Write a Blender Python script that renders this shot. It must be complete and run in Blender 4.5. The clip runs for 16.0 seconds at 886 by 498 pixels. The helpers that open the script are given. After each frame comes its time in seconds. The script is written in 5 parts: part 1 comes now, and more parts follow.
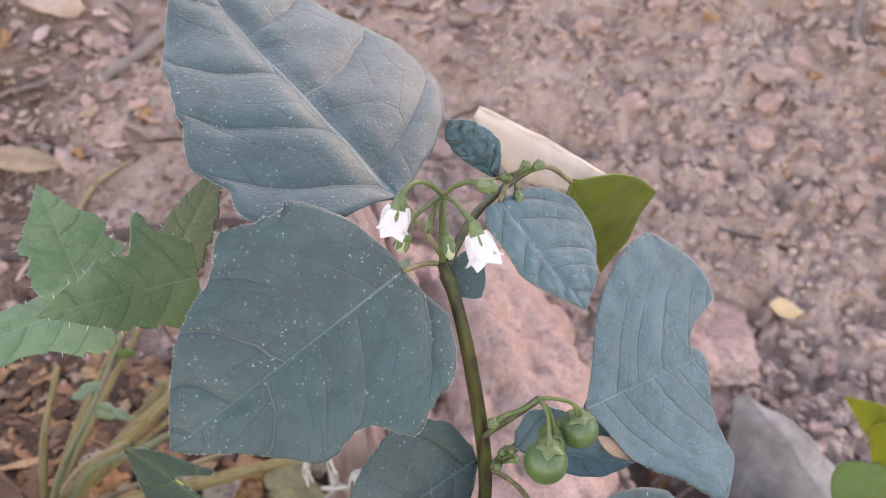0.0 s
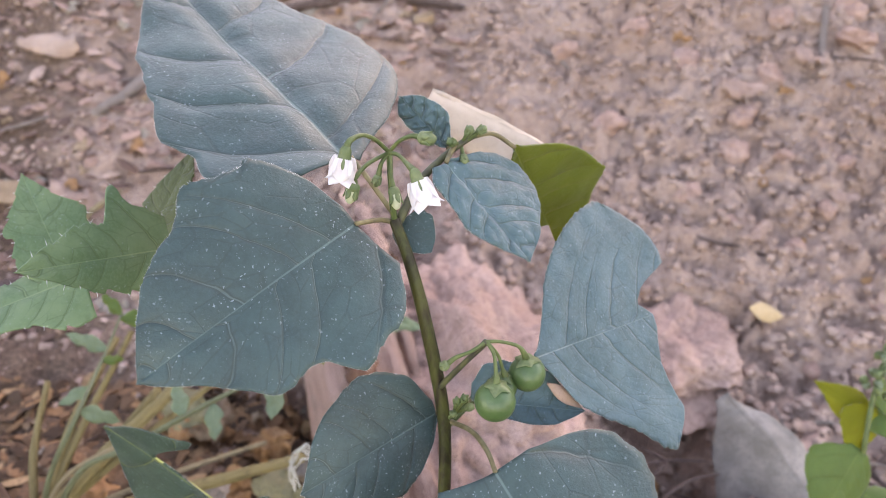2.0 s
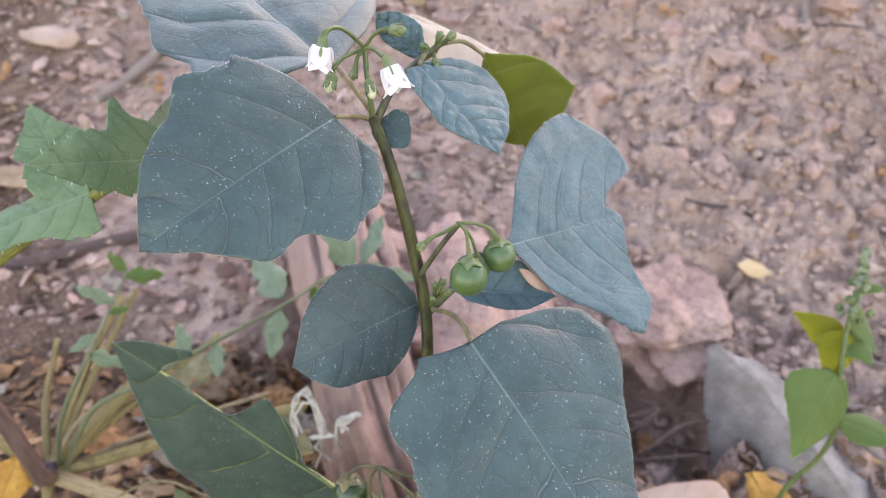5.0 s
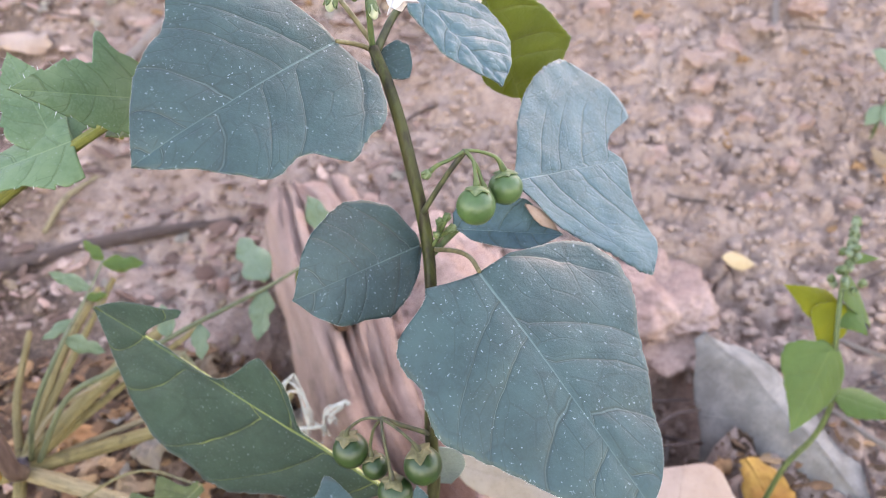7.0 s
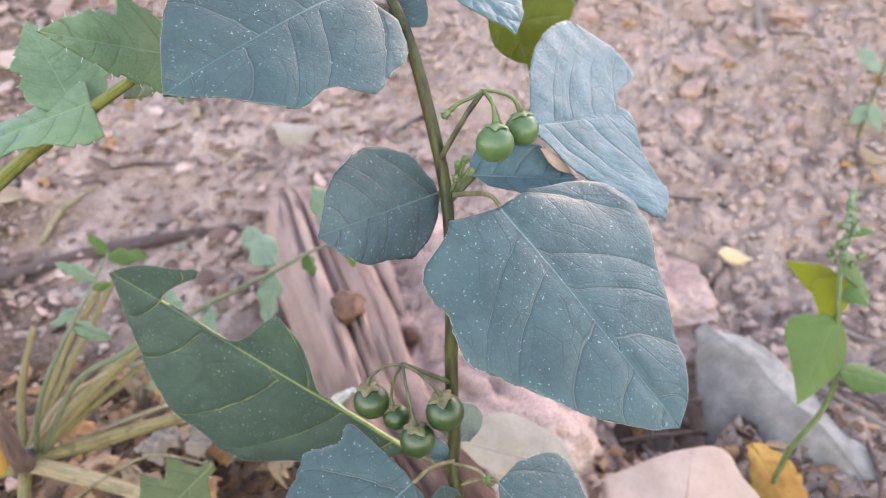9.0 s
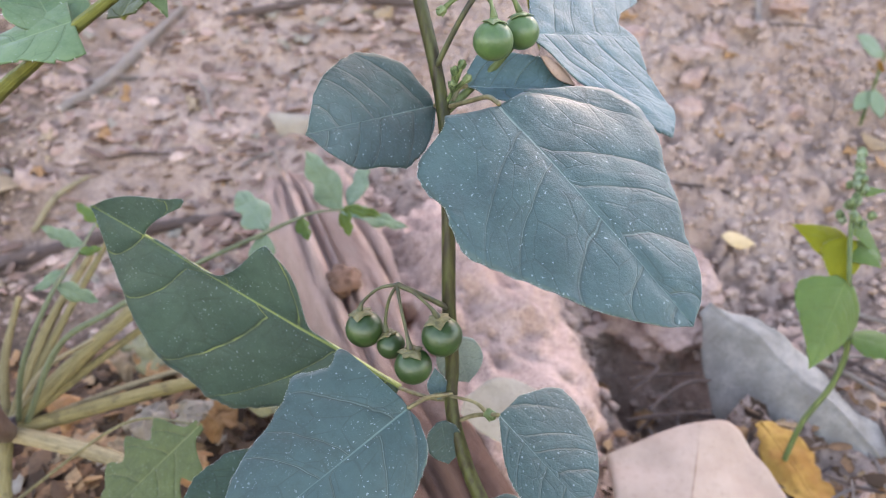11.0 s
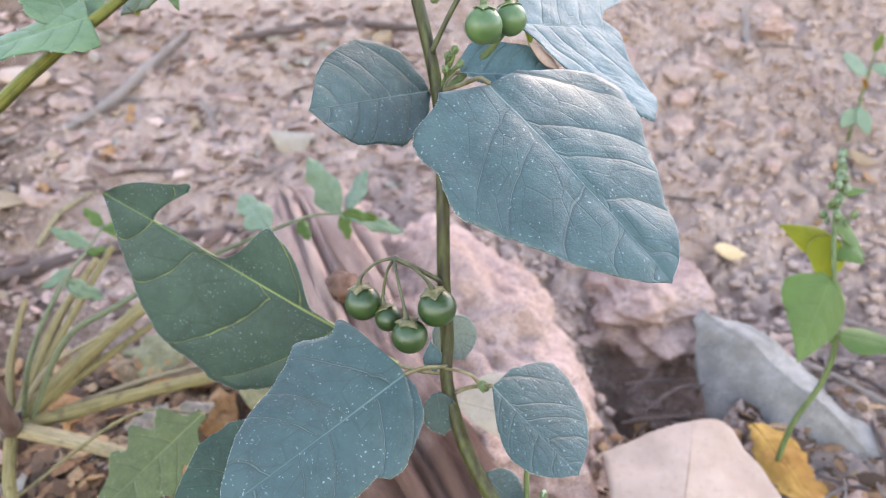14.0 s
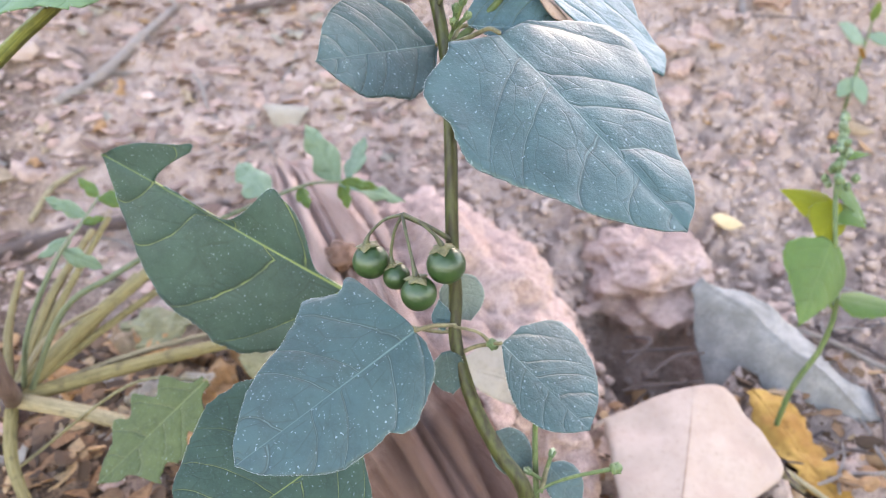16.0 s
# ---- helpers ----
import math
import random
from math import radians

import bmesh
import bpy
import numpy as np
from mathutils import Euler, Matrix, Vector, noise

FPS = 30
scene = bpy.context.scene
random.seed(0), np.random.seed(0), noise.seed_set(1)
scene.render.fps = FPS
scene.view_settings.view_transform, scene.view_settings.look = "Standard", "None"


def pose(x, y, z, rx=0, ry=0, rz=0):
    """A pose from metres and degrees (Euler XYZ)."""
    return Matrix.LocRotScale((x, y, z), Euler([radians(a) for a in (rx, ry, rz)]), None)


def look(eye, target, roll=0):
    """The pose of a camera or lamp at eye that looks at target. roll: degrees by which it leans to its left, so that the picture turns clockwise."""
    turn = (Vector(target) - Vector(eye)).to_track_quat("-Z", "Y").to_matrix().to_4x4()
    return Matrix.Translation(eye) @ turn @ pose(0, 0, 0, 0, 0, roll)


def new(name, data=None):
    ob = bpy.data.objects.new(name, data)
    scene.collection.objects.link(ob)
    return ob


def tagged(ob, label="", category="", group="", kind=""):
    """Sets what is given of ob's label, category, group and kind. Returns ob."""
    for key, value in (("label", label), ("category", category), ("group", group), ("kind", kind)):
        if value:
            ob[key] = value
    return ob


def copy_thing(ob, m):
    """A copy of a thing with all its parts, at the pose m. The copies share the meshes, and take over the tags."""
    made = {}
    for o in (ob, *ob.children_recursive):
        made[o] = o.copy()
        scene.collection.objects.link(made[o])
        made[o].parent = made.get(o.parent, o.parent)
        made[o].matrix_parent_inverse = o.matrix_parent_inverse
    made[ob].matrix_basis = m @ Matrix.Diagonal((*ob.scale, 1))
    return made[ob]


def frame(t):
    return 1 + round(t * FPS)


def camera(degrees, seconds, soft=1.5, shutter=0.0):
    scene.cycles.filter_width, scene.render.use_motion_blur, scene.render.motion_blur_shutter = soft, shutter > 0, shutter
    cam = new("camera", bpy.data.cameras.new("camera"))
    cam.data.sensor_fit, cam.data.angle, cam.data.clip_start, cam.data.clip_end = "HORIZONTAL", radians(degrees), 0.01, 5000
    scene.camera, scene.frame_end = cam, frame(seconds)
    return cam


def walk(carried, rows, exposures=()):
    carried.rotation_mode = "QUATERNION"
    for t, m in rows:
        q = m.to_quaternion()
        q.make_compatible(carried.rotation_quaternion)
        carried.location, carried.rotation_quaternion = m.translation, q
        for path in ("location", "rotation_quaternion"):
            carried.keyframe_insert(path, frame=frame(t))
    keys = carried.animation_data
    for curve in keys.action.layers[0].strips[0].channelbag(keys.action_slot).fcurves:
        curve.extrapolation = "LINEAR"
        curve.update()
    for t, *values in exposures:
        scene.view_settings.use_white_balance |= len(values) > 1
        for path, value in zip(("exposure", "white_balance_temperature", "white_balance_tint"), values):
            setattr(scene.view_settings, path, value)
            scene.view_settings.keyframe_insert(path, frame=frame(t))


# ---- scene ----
cam = camera(64.33, 16.0, soft=0.7)
cam.data.dof.use_dof = True
cam.data.dof.focus_distance = 0.135
cam.data.dof.aperture_fstop = 24.0
PATH = [
    (0, (0.00730, 0.01212, 0.22466), (-0.01338, 0.81404, -0.37242), 1.715),
    (0.5, (0.01119, 0.00877, 0.22297), (-0.00925, 0.81917, -0.36255), 1.148),
    (1, (0.01320, 0.00393, 0.21996), (-0.00775, 0.82553, -0.34973), 1.087),
    (1.5, (0.01569, -0.00198, 0.21974), (-0.00638, 0.82745, -0.33843), 0.433),
    (2, (0.01792, -0.00578, 0.21680), (-0.00490, 0.83032, -0.33129), -0.082),
    (2.5, (0.01869, -0.00813, 0.21365), (0.00258, 0.83162, -0.32908), -0.226),
    (3, (0.01806, -0.01122, 0.20881), (0.00176, 0.83094, -0.33016), -0.502),
    (3.5, (0.02334, -0.01699, 0.20674), (-0.01282, 0.82224, -0.33584), -1.230),
    (4, (0.02465, -0.02740, 0.20777), (-0.00075, 0.81602, -0.32888), -1.225),
    (4.2, (0.02505, -0.02881, 0.20916), (-0.01086, 0.80943, -0.33495), -1.578),
    (6.3, (0.01851, -0.03025, 0.18952), (0.02395, 0.82810, -0.32351), -1.277),
    (6.5, (0.01732, -0.03167, 0.18953), (0.02934, 0.83151, -0.31523), -0.429),
    (7, (0.01692, -0.03548, 0.18205), (0.02673, 0.82567, -0.32621), -1.441),
    (7.5, (0.01148, -0.04210, 0.18137), (0.02224, 0.82669, -0.31369), -1.659),
    (8, (0.00872, -0.04504, 0.17762), (0.02496, 0.83110, -0.30416), -1.850),
    (8.5, (0.00867, -0.04532, 0.17285), (0.03136, 0.83559, -0.29989), -2.215),
    (9, (0.00923, -0.04721, 0.16632), (0.03675, 0.83492, -0.30386), -2.027),
    (9.5, (0.00942, -0.04894, 0.15487), (0.04293, 0.83836, -0.30509), -1.810),
    (10, (0.00796, -0.04924, 0.14616), (0.04187, 0.84191, -0.30628), -2.287),
    (10.2, (0.00711, -0.04858, 0.14472), (0.04327, 0.84276, -0.30718), -1.977),
    (12.5, (0.01381, -0.06078, 0.13717), (0.02910, 0.85011, -0.27521), -3.107),
    (13, (0.01281, -0.06370, 0.13637), (0.03573, 0.84915, -0.27128), -2.842),
    (13.5, (0.01091, -0.06422, 0.13616), (0.03618, 0.85121, -0.26553), -2.902),
    (14, (0.00895, -0.06373, 0.13283), (0.04242, 0.85165, -0.26836), -2.333),
    (14.5, (0.00648, -0.06379, 0.12984), (0.04396, 0.85013, -0.27431), -2.499),
    (15, (0.00559, -0.06408, 0.13037), (0.04922, 0.84975, -0.27337), -2.555),
    (15.5, (0.00499, -0.06427, 0.12861), (0.05120, 0.84734, -0.27985), -2.374),
    (16, (0.00466, -0.06408, 0.12714), (0.04865, 0.83929, -0.29946), -2.503),
]
walk(cam, [(t, look(eye, target, roll)) for t, eye, target, roll in PATH],
     exposures=[(0, 2.90, 9800, 32), (4.2, 3.00, 9500, 30), (6.3, 3.17, 9200, 29), (7.5, 3.34, 9100, 28), (9.0, 3.36, 9000, 27), (10.2, 3.16, 8900, 26), (12.5, 3.23, 8550, 23), (13.5, 3.33, 8550, 23), (16.0, 3.53, 8550, 23)])

# ---- light: blue sky in open shade, soft veiled sun from the side ----
SUN_EL, SUN_AZ = 27.0, 27.0          # degrees; azimuth from +y towards +x
world = bpy.data.worlds.new("sky")
scene.world = world
world.use_nodes = True
wt = world.node_tree
sky = wt.nodes.new("ShaderNodeTexSky")
sky.sky_type = "NISHITA"
sky.sun_disc = False
sky.sun_elevation = radians(SUN_EL)
sky.sun_rotation = radians(SUN_AZ)
sky.dust_density = 0.3
bg = wt.nodes["Background"]
wt.links.new(sky.outputs[0], bg.inputs[0])
bg.inputs[1].default_value = 0.15
sun_data = bpy.data.lights.new("sun", "SUN")
sun_data.energy = 0.18
sun_data.angle = radians(36)
sun_data.color = (1.0, 0.82, 0.62)
sun = new("sun", sun_data)
_e, _a = radians(SUN_EL), radians(SUN_AZ)
sun.matrix_world = look((0, 0, 3), (-math.cos(_e) * math.sin(_a), -math.cos(_e) * math.cos(_a), 3 - math.sin(_e)))


# ---- node helpers ----
class Nodes:
    """A small builder for node materials."""

    def __init__(self, name):
        self.mat = bpy.data.materials.new(name)
        self.mat.use_nodes = True
        self.t = self.mat.node_tree
        self.t.nodes.clear()
        self.out = self.t.nodes.new("ShaderNodeOutputMaterial")

    def put(self, sock, val):
        if isinstance(val, bpy.types.NodeSocket):
            self.t.links.new(val, sock)
        else:
            sock.default_value = val

    def n(self, kind, ins=None, operation="", clamp=False, smooth=False, feature="", uv_map=""):
        node = self.t.nodes.new(kind)
        if operation:
            node.operation = operation
            if clamp:
                node.use_clamp = True
        if smooth:
            node.interpolation_type = "SMOOTHSTEP"
        if feature:
            node.feature = feature
        if uv_map:
            node.uv_map = uv_map
        for k, v in (ins or {}).items():
            self.put(node.inputs[k], v)
        return node

    def math(self, op, a, b=0.0, c=0.0, clamp=False):
        return self.n("ShaderNodeMath", {0: a, 1: b, 2: c}, operation=op, clamp=clamp).outputs[0]

    def ramp(self, x, lo, hi, a=0.0, b=1.0):
        return self.n("ShaderNodeMapRange", {0: x, 1: lo, 2: hi, 3: a, 4: b}, smooth=True).outputs[0]

    def mix(self, f, a, b):
        node = self.t.nodes.new("ShaderNodeMix")
        node.data_type = "RGBA"
        for s, v in ((0, f), (6, a), (7, b)):
            self.put(node.inputs[s], v if isinstance(v, (float, int, bpy.types.NodeSocket)) else (*v, 1.0))
        return node.outputs[2]

    def noise(self, vec, scale, detail=4.0, rough=0.6):
        return self.n("ShaderNodeTexNoise", {"Vector": vec, "Scale": scale, "Detail": detail, "Roughness": rough}).outputs[0]

    def voro(self, vec, scale, feature="F1"):
        return self.n("ShaderNodeTexVoronoi", {"Vector": vec, "Scale": scale}, feature=feature).outputs["Distance"]

    def obj(self):
        return self.n("ShaderNodeTexCoord").outputs["Object"]

    def bump(self, h, strength=0.4, dist=0.001, normal=None):
        ins = {"Strength": strength, "Distance": dist, "Height": h}
        if normal is not None:
            ins["Normal"] = normal
        return self.n("ShaderNodeBump", ins).outputs[0]

    def shader(self, col, rough=0.6, normal=None, spec=0.5, trans=0.0, trans_col=None, sheen=0.0, metal=0.0, sss=0.0):
        p = self.n("ShaderNodeBsdfPrincipled", {"Base Color": col if isinstance(col, bpy.types.NodeSocket) else (*col, 1), "Roughness": rough,
                                                "Specular IOR Level": spec, "Metallic": metal, "Sheen Weight": sheen, "Sheen Roughness": 0.45})
        if sss:
            self.put(p.inputs["Subsurface Weight"], sss)
            self.put(p.inputs["Subsurface Radius"], (0.002, 0.003, 0.001))
            self.put(p.inputs["Subsurface Scale"], 1.0)
        if normal is not None:
            self.put(p.inputs["Normal"], normal)
        last = p.outputs[0]
        if trans:
            tr = self.n("ShaderNodeBsdfTranslucent", {"Color": trans_col if isinstance(trans_col, bpy.types.NodeSocket) else (*trans_col, 1)})
            mx = self.n("ShaderNodeMixShader", {0: trans})
            self.t.links.new(last, mx.inputs[1])
            self.t.links.new(tr.outputs[0], mx.inputs[2])
            last = mx.outputs[0]
        self.t.links.new(last, self.out.inputs[0])
        return self.mat


VEINS = 4.7


def leaf_material(name, dark, light, vein, glow, trans=0.2, rough=0.60, dust=0.34, vein_mix=0.3, relief=0.45, spec=0.4, sheen=0.05):
    """A green blade: arching lateral veins by the vein coordinate in the UV map, a net of finer veins, dust specks and short fuzz."""
    m = Nodes(name)
    uv = m.n("ShaderNodeUVMap", uv_map="UVMap").outputs[0]
    ob = m.obj()
    sep = m.n("ShaderNodeSeparateXYZ", {0: uv})
    s, lat = sep.outputs[0], m.math("ABSOLUTE", sep.outputs[1])
    wob = m.math("MULTIPLY", m.math("SUBTRACT", m.noise(uv, 7.0, 2.0), 0.5), 0.035)
    sv = m.math("MULTIPLY", m.math("ADD", s, wob), VEINS)
    d = m.math("MULTIPLY", m.math("ABSOLUTE", m.math("SUBTRACT", m.math("FRACT", sv), 0.5)), 2.0)
    side = m.math("MULTIPLY", m.ramp(d, 0.966, 0.990), m.ramp(lat, 0.50, 0.25, 0.15, 1.0))
    mid = m.ramp(lat, m.math("MAXIMUM", m.math("MULTIPLY", m.math("SUBTRACT", 1.15, s), 0.007), 0.0035), 0.0015)
    mesh = m.n("ShaderNodeCombineXYZ", {0: m.math("MULTIPLY", sv, 1.7), 1: m.math("MULTIPLY", sep.outputs[1], 9.0)}).outputs[0]
    edge = m.voro(mesh, 1.0, "DISTANCE_TO_EDGE")
    net = m.math("MULTIPLY", m.ramp(edge, 0.040, 0.008), m.ramp(m.noise(uv, 5.0, 2.0), 0.38, 0.56))
    pucker = m.ramp(edge, 0.0, 0.40)
    veins = m.math("MAXIMUM", mid, side)
    fine = m.noise(ob, 1500.0, 3.0, 0.7)
    col = m.mix(m.ramp(m.math("ADD", m.math("MULTIPLY", m.noise(ob, 60.0, 3.0), 0.55), m.math("MULTIPLY", m.noise(ob, 260.0, 4.0, 0.7), 0.45)), 0.36, 0.64), dark, light)
    col = m.mix(m.math("MULTIPLY", m.ramp(fine, 0.42, 0.66), 0.5), col, light)
    col = m.mix(m.math("MULTIPLY", net, 0.42), col, tuple(c * 0.6 for c in dark))
    # Dark band along each lateral vein: the groove's shade put into the colour
    col = m.mix(m.math("MULTIPLY", m.ramp(d, 0.91, 0.97), m.ramp(lat, 0.50, 0.30, 0.15, 0.78)), col, tuple(c * 0.6 for c in dark))
    col = m.mix(m.math("MULTIPLY", m.math("MULTIPLY", side, m.ramp(m.noise(ob, 110.0, 3.0), 0.40, 0.60, 0.3, 1.0)), vein_mix), col, vein)
    col = m.mix(m.math("MULTIPLY", m.math("MULTIPLY", mid, m.ramp(s, 0.2, 0.75, 1.0, 0.35)), min(1.0, vein_mix * 1.5)), col, vein)
    warp = m.n("ShaderNodeVectorMath", {0: ob, 1: m.n("ShaderNodeVectorMath", {0: m.n("ShaderNodeTexNoise", {"Vector": ob, "Scale": 900.0}).outputs["Color"], 1: (0.0015, 0.0015, 0.0015)}, operation="MULTIPLY").outputs[0]}, operation="ADD").outputs[0]
    patch = m.ramp(m.noise(ob, 130.0, 3.0), 0.36, 0.62)
    speck = m.math("MULTIPLY", m.math("MULTIPLY", m.ramp(m.voro(warp, 800.0), 0.20, 0.10), patch), dust)
    dots = m.math("MULTIPLY", m.math("MULTIPLY", m.ramp(m.voro(warp, 1700.0), 0.30, 0.12), m.ramp(m.noise(ob, 330.0, 3.0), 0.50, 0.66)), dust * 0.45)
    col = m.mix(m.math("MAXIMUM", speck, dots), col, (0.34, 0.41, 0.39))
    hgt = m.math("ADD", m.math("MULTIPLY", veins, -0.5), m.math("MULTIPLY", net, -0.22))
    hgt = m.math("ADD", hgt, m.math("ADD", m.math("MULTIPLY", fine, 0.55), m.math("MULTIPLY", m.noise(ob, 420.0, 2.0), 0.6)))
    hgt = m.math("ADD", hgt, m.math("ADD", m.math("MULTIPLY", pucker, 0.30), m.math("MULTIPLY", m.ramp(d, 0.84, 1.0), m.ramp(lat, 0.50, 0.30, -0.15, -0.62))))
    nrm = m.bump(hgt, relief, 0.0007)
    rg = m.math("ADD", rough, m.math("MULTIPLY", m.math("SUBTRACT", m.noise(ob, 160.0), 0.5), 0.25))
    tcol = m.mix(m.math("MULTIPLY", veins, 0.5), glow, tuple(min(1.0, c * 1.8) for c in glow))
    return m.shader(col, rg, nrm, spec=spec, trans=trans, trans_col=tcol, sheen=sheen)


def stem_material(name, a, b, rough=0.45, streak=60.0, trans=0.0):
    m = Nodes(name)
    ob = m.obj()
    st = m.n("ShaderNodeMapping", {"Vector": ob, "Scale": (1.0, 1.0, 0.12)}).outputs[0]
    f = m.noise(st, streak * 9, 3.0)
    g = m.noise(ob, 70.0, 3.0)
    col = m.mix(m.ramp(f, 0.25, 0.75), a, b)
    col = m.mix(m.math("MULTIPLY", m.ramp(g, 0.45, 0.7), 0.2), col, a)
    return m.shader(col, rough, m.bump(f, 0.35, 0.0004), sheen=0.0, spec=0.22, trans=trans, trans_col=b)


def straw_material(name, a, b, dark):
    """Dry ridged stem, streaked along its length by the UV map."""
    m = Nodes(name)
    uv = m.n("ShaderNodeUVMap", uv_map="UVMap").outputs[0]
    ob = m.obj()
    st = m.n("ShaderNodeMapping", {"Vector": uv, "Scale": (3.0, 22.0, 1.0)}).outputs[0]
    f, g = m.noise(st, 1.6, 5.0, 0.65), m.noise(ob, 190.0, 4.0)
    col = m.mix(m.ramp(f, 0.36, 0.64), a, b)
    col = m.mix(m.math("MULTIPLY", m.ramp(f, 0.44, 0.34), 0.7), col, dark)
    col = m.mix(m.math("MULTIPLY", m.ramp(g, 0.52, 0.68), 0.5), col, dark)
    return m.shader(col, 0.65, m.bump(f, 0.7, 0.001), spec=0.3)


def dry_material(name, a, b, spot, rough=0.75, scale=80.0, trans=0.12, relief=0.5, vein_mix=0.35):
    """Dead leaf or paper-like litter, blotched, with faint veins."""
    m = Nodes(name)
    ob = m.obj()
    uv = m.n("ShaderNodeUVMap", uv_map="UVMap").outputs[0]
    sep = m.n("ShaderNodeSeparateXYZ", {0: uv})
    lat = m.math("ABSOLUTE", sep.outputs[1])
    fr = m.math("FRACT", m.math("MULTIPLY", sep.outputs[0], 7.0))
    d = m.math("MULTIPLY", m.math("ABSOLUTE", m.math("SUBTRACT", fr, 0.5)), 2.0)
    veins = m.math("MAXIMUM", m.ramp(lat, 0.016, 0.006), m.math("MULTIPLY", m.ramp(d, 0.93, 0.99), 0.5))
    n1, n2 = m.noise(ob, scale, 5.0, 0.65), m.noise(ob, scale * 9, 4.0, 0.7)
    col = m.mix(m.ramp(n1, 0.3, 0.7), a, b)
    col = m.mix(m.math("MULTIPLY", m.ramp(n2, 0.5, 0.72), 0.55), col, spot)
    col = m.mix(m.math("MULTIPLY", veins, vein_mix), col, tuple(c * 0.6 for c in a))
    h = m.math("ADD", m.math("MULTIPLY", veins, 0.8), m.math("ADD", n1, m.math("MULTIPLY", n2, 0.4)))
    return m.shader(col, rough, m.bump(h, relief, 0.0008), spec=0.25, trans=trans, trans_col=b)


def soil_material(name, dark, mid, light, pale, scale=1.0, relief=0.9, humus=None):
    m = Nodes(name)
    ob = m.obj()
    n1, n2, n3 = m.noise(ob, 14 * scale, 4.0), m.noise(ob, 75 * scale, 5.0, 0.65), m.noise(ob, 420 * scale, 5.0, 0.7)
    cell = m.voro(ob, 130 * scale)
    col = m.mix(m.ramp(n2, 0.3, 0.68), mid, light)
    col = m.mix(m.math("MULTIPLY", m.ramp(n1, 0.42, 0.68), 0.7), col, pale)
    # Dark in noise lows and cell gaps: small pit shadows put into the colour
    col = m.mix(m.math("MULTIPLY", m.ramp(n3, 0.50, 0.34), 0.5), col, dark)
    col = m.mix(m.math("MULTIPLY", m.ramp(cell, 0.55, 0.9), 0.3), col, dark)
    col = m.mix(m.math("MULTIPLY", m.ramp(m.noise(ob, 34 * scale, 5.0, 0.65), 0.54, 0.74), 0.25), col, dark)
    n4 = m.noise(ob, 1300 * scale, 3.0, 0.7)
    col = m.mix(m.math("MULTIPLY", m.ramp(n4, 0.56, 0.40), 0.45), col, dark)
    col = m.mix(m.math("MULTIPLY", m.ramp(n4, 0.58, 0.72), 0.4), col, pale)
    if humus:
        xyz = m.n("ShaderNodeSeparateXYZ", {0: ob})
        edge = m.math("ADD", m.math("ADD", xyz.outputs[0], m.math("MULTIPLY", xyz.outputs[1], 0.9)), -0.10)
        edge = m.math("ADD", edge, m.math("MULTIPLY", m.math("SUBTRACT", m.noise(ob, 22.0, 4.0), 0.5), 0.22))
        edge = m.math("MINIMUM", edge, m.math("ADD", m.math("MULTIPLY", xyz.outputs[0], 0.9), m.math("ADD", 0.27, m.math("MULTIPLY", m.math("SUBTRACT", m.noise(ob, 9.0, 4.0), 0.5), 0.5))))
        col = m.mix(m.math("MULTIPLY", m.ramp(edge, 0.06, -0.05), 0.85), col, m.mix(m.ramp(n3, 0.4, 0.62), *humus))
    h = m.math("ADD", m.math("MULTIPLY", n2, 1.5), m.math("ADD", m.math("MULTIPLY", n3, 0.7), m.math("MULTIPLY", cell, -0.6)))
    return m.shader(col, 0.93, m.bump(h, relief, 0.003), spec=0.2)


def mould_material(name, shades):
    """Flakes of rotted leaf, each with its own brown."""
    m = Nodes(name)
    r = m.n("ShaderNodeNewGeometry").outputs["Random Per Island"]
    col = m.mix(m.ramp(r, 0.1, 0.45), shades[0], shades[1])
    col = m.mix(m.ramp(r, 0.5, 0.75), col, shades[2])
    col = m.mix(m.ramp(r, 0.85, 0.97), col, shades[3])
    f = m.noise(m.obj(), 500.0, 4.0)
    col = m.mix(m.math("MULTIPLY", m.ramp(f, 0.4, 0.7), 0.5), col, shades[0])
    return m.shader(col, 0.85, m.bump(f, 0.5, 0.001), spec=0.2)


def plain_material(name, a, b, rough=0.5, scale=300.0, relief=0.2, trans=0.0, sss=0.0, spec=0.5, sheen=0.0):
    m = Nodes(name)
    ob = m.obj()
    f, g = m.noise(ob, scale, 4.0), m.noise(ob, scale * 6, 3.0)
    col = m.mix(m.ramp(f, 0.35, 0.68), a, b)
    return m.shader(col, rough, m.bump(g, relief, 0.0003), trans=trans, trans_col=b, sss=sss, spec=spec, sheen=sheen)


